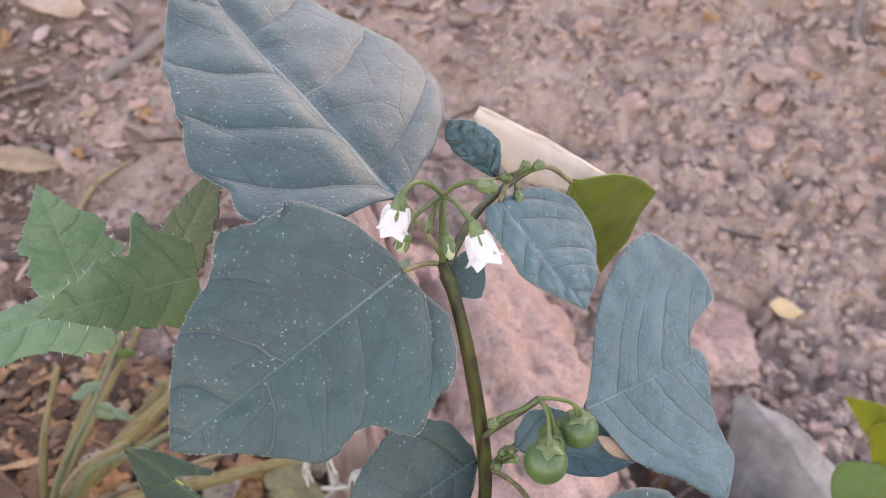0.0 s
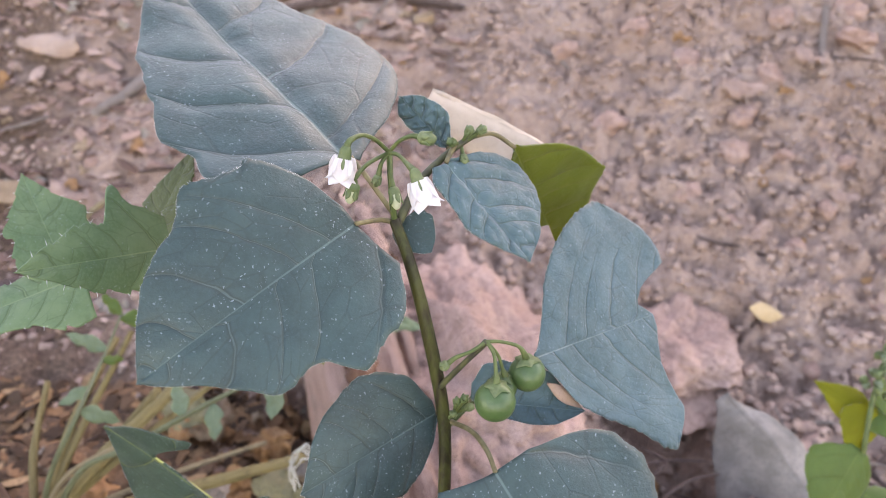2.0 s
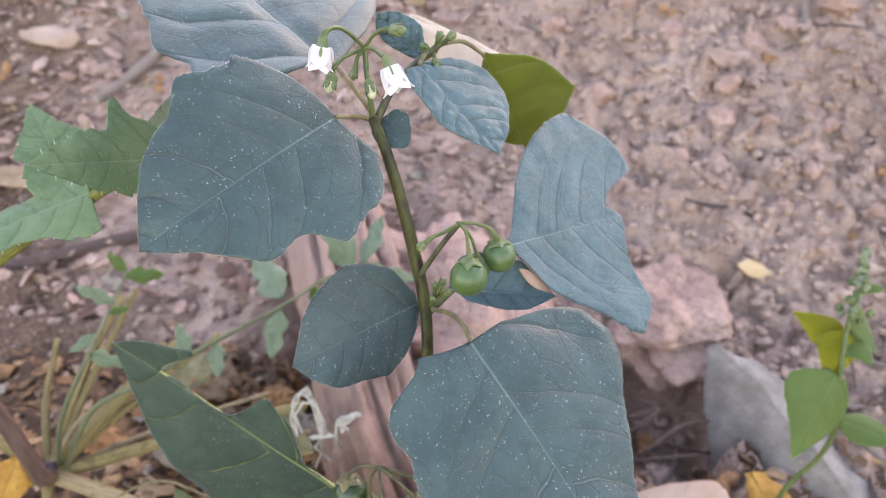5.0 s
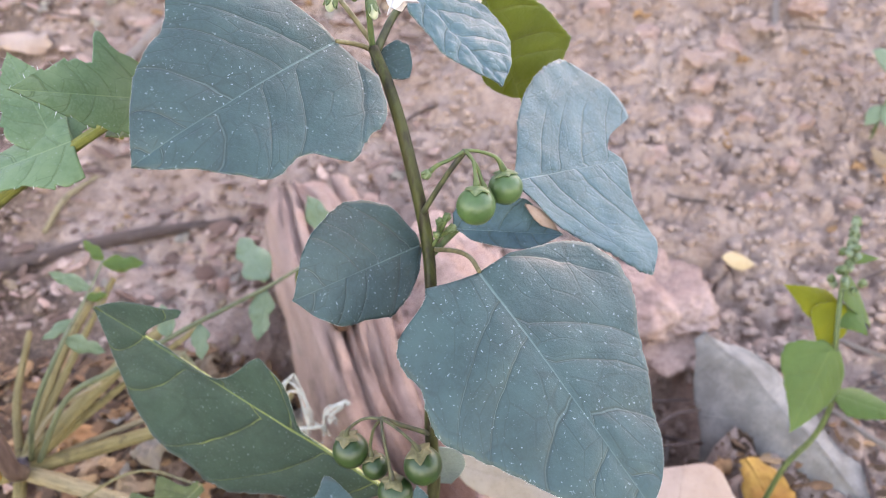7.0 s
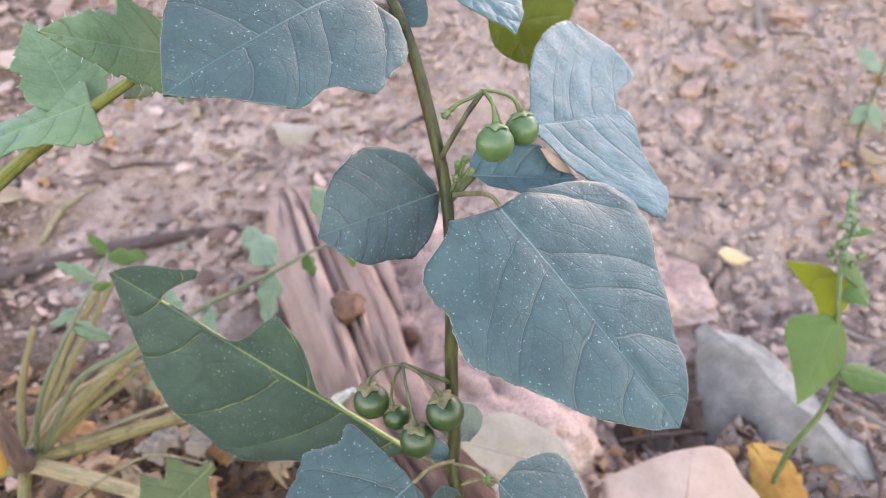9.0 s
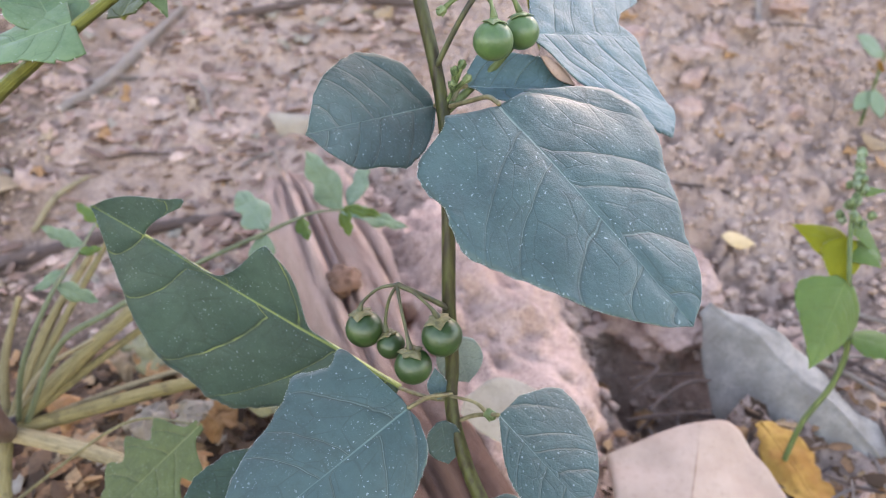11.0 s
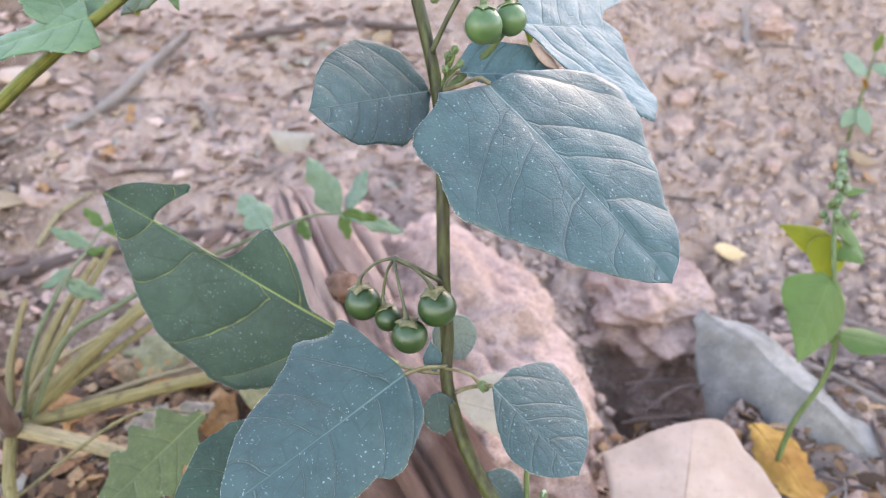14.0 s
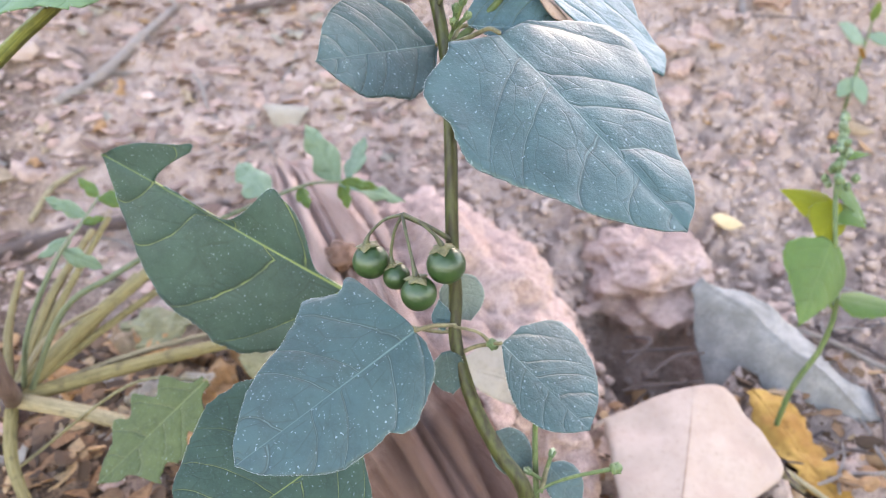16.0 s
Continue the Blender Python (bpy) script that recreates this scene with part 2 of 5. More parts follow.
def wood_material(name, a, b, c, foot_tint=None):
    """Rotten wood: grain along the vein coordinate in the UV map, cracks and reddish stains; an optional tint darkens
    it towards the log's foot.
    """
    m = Nodes(name)
    uv = m.n("ShaderNodeUVMap", uv_map="UVMap").outputs[0]
    ob = m.obj()
    st = m.n("ShaderNodeMapping", {"Vector": uv, "Scale": (2.0, 60.0, 1.0)}).outputs[0]
    g, f, k = m.noise(st, 3.0, 6.0, 0.7), m.noise(ob, 60.0, 4.0), m.noise(ob, 420.0, 4.0)
    col = m.mix(m.ramp(g, 0.3, 0.7), a, b)
    col = m.mix(m.math("MULTIPLY", m.ramp(g, 0.42, 0.34), 0.6), col, c)
    fibre = m.noise(m.n("ShaderNodeMapping", {"Vector": uv, "Scale": (5.0, 240.0, 1.0)}).outputs[0], 3.0, 4.0, 0.7)
    col = m.mix(m.math("MULTIPLY", m.ramp(fibre, 0.50, 0.36), 0.5), col, c)
    col = m.mix(m.math("MULTIPLY", m.ramp(f, 0.55, 0.75), 0.4), col, (0.42, 0.33, 0.28))
    if foot_tint:
        along = m.math("ADD", m.n("ShaderNodeSeparateXYZ", {0: uv}).outputs[0], m.math("MULTIPLY", f, 1.2))
        foot_mix = m.n("ShaderNodeMix", {})
        foot_mix.data_type, foot_mix.blend_type = "RGBA", "MULTIPLY"
        m.put(foot_mix.inputs[0], m.ramp(along, 1.9, 2.9))
        m.put(foot_mix.inputs[6], col)
        m.put(foot_mix.inputs[7], (*foot_tint, 1.0))
        col = foot_mix.outputs[2]
    h = m.math("ADD", m.math("ADD", m.math("MULTIPLY", g, 2.0), m.math("MULTIPLY", fibre, 0.6)), m.math("MULTIPLY", k, 0.4))
    return m.shader(col, 0.85, m.bump(h, 0.8, 0.002), spec=0.25)


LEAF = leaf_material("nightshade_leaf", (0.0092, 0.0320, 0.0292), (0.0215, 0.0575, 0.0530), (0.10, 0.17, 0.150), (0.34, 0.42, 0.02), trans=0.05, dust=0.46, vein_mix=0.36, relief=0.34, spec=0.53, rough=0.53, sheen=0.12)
CURL_BROWN = dry_material("brown_curled_rim", (0.20, 0.125, 0.085), (0.34, 0.235, 0.18), (0.12, 0.07, 0.04), relief=0.2, vein_mix=0.05)
# Cream: sunlight on the folded leaf's upper face, put into the colour
RIM_SUNLIT = dry_material("sunlit_cream_leaf_rim", (0.60, 0.48, 0.37), (0.72, 0.60, 0.48), (0.52, 0.40, 0.30), relief=0.1, vein_mix=0.05, trans=0.3)
# Olive base brightened: light through the leaf from behind put into the colour
LEAF_BACKLIT = leaf_material("backlit_nightshade_leaf", (0.055, 0.085, 0.008), (0.085, 0.12, 0.014), (0.14, 0.17, 0.04), (0.40, 0.42, 0.01), trans=0.35, dust=0.1)
# Bitten and lowest leaf: darker, less blue copy; their shade put into the colour
LEAF_SHADED = leaf_material("nightshade_shaded_yellow_veined_leaf", (0.009, 0.029, 0.020), (0.022, 0.053, 0.035), (0.19, 0.23, 0.06), (0.34, 0.40, 0.02), trans=0.06, vein_mix=0.6, relief=0.3, spec=0.34, rough=0.62, sheen=0.08)
# Paler bluish copy for young and sky-facing leaves: sky sheen put into the colour
LEAF_YOUNG_SKYLIT = leaf_material("nightshade_young_skylit_leaf", (0.024, 0.066, 0.070), (0.054, 0.115, 0.126), (0.20, 0.28, 0.27), (0.378, 0.488, 0.011), trans=0.1, relief=0.4, spec=0.42, rough=0.57, sheen=0.2)
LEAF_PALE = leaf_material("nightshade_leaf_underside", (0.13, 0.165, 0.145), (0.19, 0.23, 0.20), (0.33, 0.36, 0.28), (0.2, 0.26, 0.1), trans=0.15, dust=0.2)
SOW = leaf_material("sowthistle_leaf", (0.062, 0.130, 0.060), (0.125, 0.200, 0.100), (0.23, 0.30, 0.17), (0.242, 0.413, 0.055), trans=0.2, dust=0.3, rough=0.6, relief=0.2)
SOW_DARK = leaf_material("sowthistle_dark_olive_leaf", (0.036, 0.052, 0.011), (0.066, 0.086, 0.022), (0.18, 0.19, 0.08), (0.22, 0.30, 0.03), trans=0.1, dust=0.4, rough=0.6, vein_mix=0.5)
SEEDLING = leaf_material("seedling_leaf", (0.044, 0.098, 0.016), (0.070, 0.135, 0.028), (0.13, 0.20, 0.05), (0.48, 0.46, 0.01), trans=0.28, dust=0.05, rough=0.58)
# Two seedling leaves: light through them put into the colour as yellow
SEEDLING_BACKLIT = leaf_material("backlit_seedling_leaf", (0.15, 0.165, 0.008), (0.20, 0.21, 0.012), (0.24, 0.25, 0.03), (0.55, 0.52, 0.01), trans=0.45, dust=0.0, rough=0.6, spec=0.25)
HERB = leaf_material("pale_herb_leaf", (0.105, 0.165, 0.100), (0.165, 0.228, 0.148), (0.24, 0.29, 0.20), (0.302, 0.408, 0.132), trans=0.25, dust=0.1, rough=0.6)
FUZZ = plain_material("leaf_fuzz", (0.50, 0.52, 0.46), (0.62, 0.62, 0.56), rough=0.6, trans=0.4)
RIB = plain_material("leaf_midrib", (0.072, 0.112, 0.072), (0.128, 0.160, 0.096), rough=0.5)
RIB_YELLOW = plain_material("yellow_midrib", (0.32, 0.36, 0.10), (0.42, 0.42, 0.16), rough=0.5)
STEM = stem_material("nightshade_stem", (0.018, 0.013, 0.008), (0.056, 0.062, 0.017))
STEM_DARK = stem_material("purple_green_stalk", (0.035, 0.032, 0.025), (0.084, 0.091, 0.042))
STALK = stem_material("green_stalk", (0.055, 0.083, 0.029), (0.119, 0.151, 0.058), trans=0.1)
PETIOLE = stem_material("tan_petiole", (0.085, 0.070, 0.035), (0.18, 0.155, 0.080))
BERRY = plain_material("green_berry", (0.012, 0.034, 0.008), (0.022, 0.050, 0.012), rough=0.38, scale=260.0, relief=0.25, sss=0.06)
BERRY_YOUNG = plain_material("unripe_berry", (0.034, 0.078, 0.022), (0.056, 0.108, 0.034), rough=0.40, scale=260.0, relief=0.25, sss=0.08)
CALYX = plain_material("calyx", (0.067, 0.112, 0.038), (0.142, 0.184, 0.080), rough=0.55, trans=0.2)
CALYX_DRY = plain_material("ripe_calyx", (0.068, 0.066, 0.026), (0.173, 0.148, 0.068), rough=0.6, trans=0.15)
PETAL = plain_material("white_petal", (0.653, 0.626, 0.640), (0.702, 0.681, 0.688), rough=0.5, trans=0.3)
BUDTIP = plain_material("bud_tip", (0.357, 0.399, 0.238), (0.493, 0.510, 0.357), rough=0.5, trans=0.2)
ANTHER = plain_material("anther", (0.62, 0.45, 0.06), (0.72, 0.55, 0.10), rough=0.6)
SOIL = soil_material("soil", (0.120, 0.078, 0.060), (0.325, 0.217, 0.172), (0.412, 0.292, 0.238), (0.480, 0.352, 0.294), humus=((0.045, 0.026, 0.017), (0.150, 0.092, 0.060)))
CRUMB = soil_material("crumbs", (0.110, 0.072, 0.056), (0.280, 0.190, 0.152), (0.375, 0.266, 0.218), (0.465, 0.350, 0.294), relief=0.5)
CLOD = soil_material("pink_clod", (0.13, 0.080, 0.064), (0.345, 0.217, 0.176), (0.430, 0.286, 0.237), (0.50, 0.350, 0.295), scale=0.8, relief=0.8)
WOOD = wood_material("rotten_wood", (0.430, 0.268, 0.215), (0.575, 0.395, 0.328), (0.185, 0.108, 0.083), foot_tint=(0.36, 0.29, 0.26))
DARKWOOD = wood_material("dark_stick", (0.104, 0.068, 0.060), (0.176, 0.124, 0.108), (0.040, 0.026, 0.024))
STRAW = straw_material("straw", (0.125, 0.098, 0.036), (0.215, 0.170, 0.075), (0.042, 0.032, 0.014))
STRAW_PALE = straw_material("pale_straw", (0.180, 0.138, 0.072), (0.285, 0.225, 0.135), (0.079, 0.062, 0.035))
STALK_YELLOW = straw_material("yellow_green_stalk", (0.105, 0.115, 0.020), (0.18, 0.185, 0.045), (0.06, 0.07, 0.015))
TAN = dry_material("tan_dead_leaf", (0.216, 0.144, 0.088), (0.320, 0.228, 0.152), (0.136, 0.080, 0.048))
ORANGE = dry_material("rusty_dead_leaf", (0.24, 0.12, 0.055), (0.36, 0.20, 0.10), (0.14, 0.065, 0.03))
BEIGE = dry_material("beige_dead_leaf", (0.310, 0.214, 0.168), (0.392, 0.285, 0.228), (0.258, 0.175, 0.134), relief=0.2, vein_mix=0.1, scale=40)
DRIFT = wood_material("grey_weathered_wood", (0.24, 0.19, 0.165), (0.36, 0.30, 0.27), (0.10, 0.075, 0.065))
GREY = dry_material("grey_dead_leaf", (0.155, 0.140, 0.124), (0.275, 0.252, 0.224), (0.070, 0.063, 0.056), relief=0.7, vein_mix=0.12, scale=70)
CHIP = dry_material("pinkish_bark_chip", (0.240, 0.155, 0.125), (0.370, 0.258, 0.210), (0.121, 0.072, 0.057), trans=0.0, relief=0.5, vein_mix=0.1)
CREAM = dry_material("cream_dead_leaf", (0.225, 0.185, 0.146), (0.290, 0.245, 0.200), (0.170, 0.134, 0.100), relief=0.3)
OCHRE = dry_material("ochre_dead_leaf", (0.25, 0.105, 0.020), (0.42, 0.235, 0.055), (0.13, 0.045, 0.015), trans=0.15, scale=45)
YELLOW = dry_material("yellow_dead_leaf", (0.38, 0.265, 0.135), (0.48, 0.355, 0.21), (0.30, 0.19, 0.095), trans=0.1, vein_mix=0.08, relief=0.2)
FADED = dry_material("faded_leaf", (0.13, 0.125, 0.070), (0.22, 0.20, 0.12), (0.085, 0.08, 0.04), relief=0.4)
HERB_STEM = straw_material("grey_green_stem", (0.090, 0.108, 0.058), (0.155, 0.175, 0.098), (0.050, 0.060, 0.030))
BROWNSTALK = stem_material("brown_stalk", (0.060, 0.036, 0.030), (0.120, 0.080, 0.064))
CROWN = plain_material("root_crown", (0.035, 0.020, 0.022), (0.07, 0.042, 0.045), rough=0.6)
KNOT = dry_material("rusty_knot", (0.10, 0.048, 0.030), (0.19, 0.10, 0.065), (0.05, 0.025, 0.018), trans=0.0)
WHITE = plain_material("white_thread", (0.34, 0.35, 0.32), (0.47, 0.47, 0.44), rough=0.8)


MOULD = mould_material("leaf_mould", ((0.045, 0.026, 0.016), (0.120, 0.068, 0.040), (0.215, 0.112, 0.058), (0.32, 0.20, 0.11)))
MOULD_PALE = mould_material("pale_litter", ((0.115, 0.068, 0.052), (0.235, 0.146, 0.116), (0.340, 0.218, 0.175), (0.470, 0.325, 0.265)))


# ---- geometry helpers ----
def spline(pts, n):
    """n + 1 points along a smooth curve through pts."""
    p = [Vector(q) for q in pts]
    p = [p[0] * 2 - p[1]] + p + [p[-1] * 2 - p[-2]]
    out, segs = [], len(p) - 3
    for i in range(n + 1):
        s = min(i / n * segs, segs - 1e-6)
        k = int(s)
        f = s - k
        a, b, c, d = p[k:k + 4]
        out.append(0.5 * (2 * b + (c - a) * f + (2 * a - 5 * b + 4 * c - d) * f * f + (3 * b - a - 3 * c + d) * f ** 3))
    return out


def interp(vals, u):
    x = max(0.0, min(1.0, u)) * (len(vals) - 1)
    k = min(int(x), len(vals) - 2)
    return vals[k] + (vals[k + 1] - vals[k]) * (x - k)


def smooth_interp(vals, u):
    """Catmull-Rom through even stations, kept above zero."""
    x = max(0.0, min(1.0, u)) * (len(vals) - 1)
    k = min(int(x), len(vals) - 2)
    f = x - k
    a, b, c, d = vals[max(k - 1, 0)], vals[k], vals[k + 1], vals[min(k + 2, len(vals) - 1)]
    return max(0.0, 0.5 * (2 * b + (c - a) * f + (2 * a - 5 * b + 4 * c - d) * f * f + (3 * b - a - 3 * c + d) * f ** 3))


def tube(pts, radii, sides=8, n=16, rough=0.0, ridge=0.0, ridges=5):
    """A rounded tube along a curve; radii are even stations along it."""
    c = spline(pts, n)
    vs, fs, uv = [], [], []
    ref = Vector((0.31, 0.2, 0.93))
    for i, p in enumerate(c):
        d = (c[min(i + 1, n)] - c[max(i - 1, 0)]).normalized()
        a = d.cross(ref)
        if a.length < 0.1:
            a = d.cross(Vector((1, 0, 0)))
        a.normalize()
        b = d.cross(a)
        r = interp(radii, i / n)
        for j in range(sides):
            th = 2 * math.pi * j / sides
            k = 1 + ridge * math.cos(ridges * th)
            if rough:
                k += rough * noise.noise(Vector((p.x * 300, p.y * 300 + j * 3.1, p.z * 300)))
            vs.append(p + (a * math.cos(th) + b * math.sin(th)) * r * k)
    for i in range(n):
        for j in range(sides):
            k = (j + 1) % sides
            fs.append((i * sides + j, i * sides + k, (i + 1) * sides + k, (i + 1) * sides + j))
            uv.append([(i / n, j / sides), (i / n, (j + 1) / sides), ((i + 1) / n, (j + 1) / sides), ((i + 1) / n, j / sides)])
    for ring, e in ((0, -1), (n, 1)):
        d = (c[1] - c[0] if ring == 0 else c[n] - c[n - 1]).normalized()
        vs.append(c[ring] + d * e * interp(radii, ring / n) * 0.5)
        o = len(vs) - 1
        for j in range(sides):
            k = (j + 1) % sides
            fs.append((ring * sides + k, ring * sides + j, o) if e < 0 else (ring * sides + j, ring * sides + k, o))
            uv.append([(ring / n, 0.0)] * 3)
    return vs, fs, uv


def blob(center, radii, axis=None, rings=8, sides=12, lump=0.0, freq=1.0, seed=0, fine=0.0):
    """A lumpy closed body round center; axis turns its z."""
    m = Vector(axis).to_track_quat("Z", "Y").to_matrix() if axis is not None else Matrix.Identity(3)
    vs, fs = [], []
    for i in range(rings + 1):
        ph = math.pi * i / rings
        for j in range(sides):
            th = 2 * math.pi * j / sides
            q = Vector((math.sin(ph) * math.cos(th), math.sin(ph) * math.sin(th), math.cos(ph)))
            k = 1 + lump * noise.fractal(q * freq + Vector((seed * 7.3, seed * 3.1, 0)), 1.0, 2.0, 4) if lump else 1
            if fine:
                w = Vector((q.x * radii[0], q.y * radii[1], q.z * radii[2]))
                k += fine * noise.fractal(w * 55 + Vector((seed, 0, 3)), 0.8, 2.1, 5)
            vs.append(Vector(center) + m @ Vector((q.x * radii[0] * k, q.y * radii[1] * k, q.z * radii[2] * k)))
    for i in range(rings):
        for j in range(sides):
            k = (j + 1) % sides
            fs.append((i * sides + j, (i + 1) * sides + j, (i + 1) * sides + k, i * sides + k))
    return vs, fs, None


def join(*geos):
    vs, fs, uv = [], [], []
    for g in geos:
        o = len(vs)
        vs += g[0]
        fs += [tuple(i + o for i in f) for f in g[1]]
        uv += g[2] if g[2] else [[(0, 0)] * len(f) for f in g[1]]
    return vs, fs, uv


def mesh_object(name, geo, material, smooth=True):
    vs, fs, uv = geo
    me = bpy.data.meshes.new(name)
    me.from_pydata([tuple(v) for v in vs], [], fs)
    if uv:
        layer = me.uv_layers.new(name="UVMap")
        layer.data.foreach_set("uv", np.array([c for f in uv for q in f for c in q], dtype=np.float32))
    me.polygons.foreach_set("use_smooth", [smooth] * len(me.polygons))
    me.materials.append(material)
    me.update()
    return new(name, me)


def thing(name, base, label, category, group="", kind=""):
    ob = new(name)
    ob.empty_display_size = 0.01
    ob.location = base
    return tagged(ob, label, category, group, kind)


def part(name, geo, material, parent, label="", smooth=True):
    """One mesh under a thing or a part, given in world coordinates."""
    ob = mesh_object(name, geo, material, smooth)
    ob.parent = parent
    if parent.parent is None and parent.data is None:
        ob.matrix_parent_inverse = Matrix.Translation(-Vector(parent.location))
    if label:
        ob["label"] = label
    return ob


def leaf_geo(base, tip, up, left, right, back=(0, 0), fwd=(0, 0), fold=(0, 0), arch=0.0, cup=0.0, wave=0.0, quilt=0.008,
             nu=72, nw=16, thick=0.00035, teeth=(0.0, 0), seed=0, twist=0.0, crinkle=0.0, hem=0.022, hook=0.0, end=None):
    """A blade from base to tip. left and right: half widths at even stations, as shares of the length, to the left and right of the
    midrib seen from above; end: how far its last edge runs past the tip, from the midrib out, left and right. Returns the blade, points along the midrib, and the rim with its outward ways."""
    base, tip, up = Vector(base), Vector(tip), Vector(up)
    ax = tip - base
    size = ax.length
    ax.normalize()
    nz = (up - ax * up.dot(ax)).normalized()
    ay = nz.cross(ax)
    top, coord = [], []
    for i in range(nu + 1):
        u = i / nu
        for j in range(-nw, nw + 1):
            v = j / nw
            k = 0 if v > 0 else 1
            w = smooth_interp(left if k == 0 else right, u)
            if teeth[1]:
                ph = u * teeth[1] + (0.4 if k else 0)
                w *= 1 - teeth[0] * (0.3 + 1.2 * abs(math.sin(int(ph) * 2.7 + k + seed))) * (ph % 1.0) ** 1.4
            if hem:
                w *= 1 + hem * (noise.noise(Vector((u * 34, k * 7.7 + seed, 0.3))) + 0.6 * noise.noise(Vector((u * 80, k * 7.7 + seed, 4.3))))
            av = abs(v)
            a = u - back[k] * (1 - u) ** 2 * av ** 1.5 + fwd[k] * u * u * av ** 1.5
            if hook and k:
                a -= hook * math.exp(-((u - 0.88) / 0.06) ** 2) * av ** 1.5 * min(1.0, w / 0.15)
            if end:
                a += interp(end[k], av) * u ** 4
            l = av * w
            ang = radians(fold[k])
            h = l * math.sin(ang) + arch * 4 * u * (1 - u) * 0.25 - cup * l * l * 3
            q = Vector((a * 3 + seed, v * w * 3, seed * 1.7))
            h += wave * noise.noise(q * 1.6) * (0.3 + av)
            if crinkle:
                h += crinkle * noise.fractal(q * 4.0, 1.0, 2.0, 3)
            s = a - 0.40 * l - 0.60 * l * l - 0.05 * av ** 4
            s = s if s > 0 else s * 0.5
            s += 0.035 * math.sin(s * 11 + seed * 2.1 + k * 1.7)
            lat0 = v * w
            ph = abs(math.sin(math.pi * (s * VEINS + (0.5 if k else 0.0))))
            h += quilt * (1 - math.exp(-ph * 2.2) - 0.5) * min(1.0, av * 5) * (1 - av ** 6)
            h += quilt * 0.5 * noise.noise(Vector((a * 9 + seed, lat0 * 9, 2.2)))
            h -= quilt * 0.8 * max(0.0, 1 - l * 22)
            lat = l * math.cos(ang) * (1 if v > 0 else -1)
            if twist:
                tw = radians(twist) * u
                lat, h = lat * math.cos(tw) - h * math.sin(tw), lat * math.sin(tw) + h * math.cos(tw)
            top.append(base + (ax * a + ay * lat + nz * h) * size)
            coord.append((s, v * w))
    row = 2 * nw + 1
    count = len(top)
    vs = top + [p - nz * thick for p in top]
    fs, uv = [], []

    def tag(idx, k):
        return [(coord[i % count][0] + (0.5 / VEINS if k else 0.0), coord[i % count][1]) for i in idx]
    for i in range(nu):
        for j in range(2 * nw):
            f = (i * row + j, (i + 1) * row + j, (i + 1) * row + j + 1, i * row + j + 1)
            k = 1 if j < nw else 0
            fs.append(f)
            uv.append(tag(f, k))
            g = tuple(q + count for q in reversed(f))
            fs.append(g)
            uv.append(tag(g, k))
    rim = [i * row for i in range(nu + 1)] + [nu * row + j for j in range(1, row)] + [i * row + row - 1 for i in range(nu - 1, -1, -1)] + [j for j in range(row - 2, 0, -1)]
    for a, b in zip(rim, rim[1:] + rim[:1]):
        f = (b, a, a + count, b + count)
        fs.append(f)
        uv.append(tag(f, 0))
    mid = [top[i * row + nw] - nz * 0.0001 for i in range(nu + 1)]
    edge = []
    for i in range(1, nu):
        for j, sg in ((0, -1), (row - 1, 1)):
            p = top[i * row + j]
            inner = top[i * row + (2 if sg < 0 else row - 3)]
            nxt = top[(i + 1) * row + j]
            way = (p - inner)
            if way.length > 1e-6 and (nxt - p).length < size * 0.12:
                edge.append((p, nxt, way.normalized()))
    return (vs, fs, uv), mid, edge, nz


def fringe(edge, nz, length, per=4, width=0.00005, seed=0, every=1):
    """Fine hairs along a rim."""
    rnd = random.Random(seed)
    vs, fs = [], []
    for p, q, way in edge[::every]:
        step = (q - p)
        m = max(1, int(per * step.length / 0.0012))
        for k in range(m):
            o = p + step * ((k + rnd.random()) / m)
            d = (way + nz * rnd.uniform(-0.5, 0.5) + step.normalized() * rnd.uniform(-0.5, 0.5)).normalized() if step.length > 0 else way
            s = step.normalized() * width if step.length > 0 else Vector((width, 0, 0))
            i = len(vs)
            vs += [o - s - way * 0.0001, o + s - way * 0.0001, o + d * length * rnd.uniform(0.5, 1.2)]
            fs.append((i, i + 1, i + 2))
    return vs, fs, None


def leaf(parent, base, tip, up, left, right, material=None, petiole=None, petiole_r=(0.0006, 0.0005), rib=None, rib_r=0.00042, hairs=0.00034, label="",
         stalk_mat=None, seed=0, name="leaf", per=4, every=1, **kw):
    geo, mid, edge, nz = leaf_geo(base, tip, up, left, right, seed=seed, **kw)
    ob = part(name, geo, material or LEAF, parent, label)
    cut = mid[:max(4, int(len(mid) * 0.96))]
    low = [p - nz * rib_r * 0.9 for p in cut[::4]]
    if rib_r > 0:
        part("midrib", tube(low, (rib_r, rib_r * 0.75, rib_r * 0.35), 6, 20), rib or RIB, ob)
    if petiole:
        part("petiole", tube(list(petiole) + ([base] if (Vector(petiole[-1]) - Vector(base)).length > 1e-6 else []), petiole_r, 8, 14), stalk_mat or PETIOLE, ob)
    if hairs > 0 and edge:
        part("margin_hair", fringe(edge, nz, hairs, per, 0.00005 if every == 1 else 0.00010, seed, every), FUZZ, ob)
    return ob


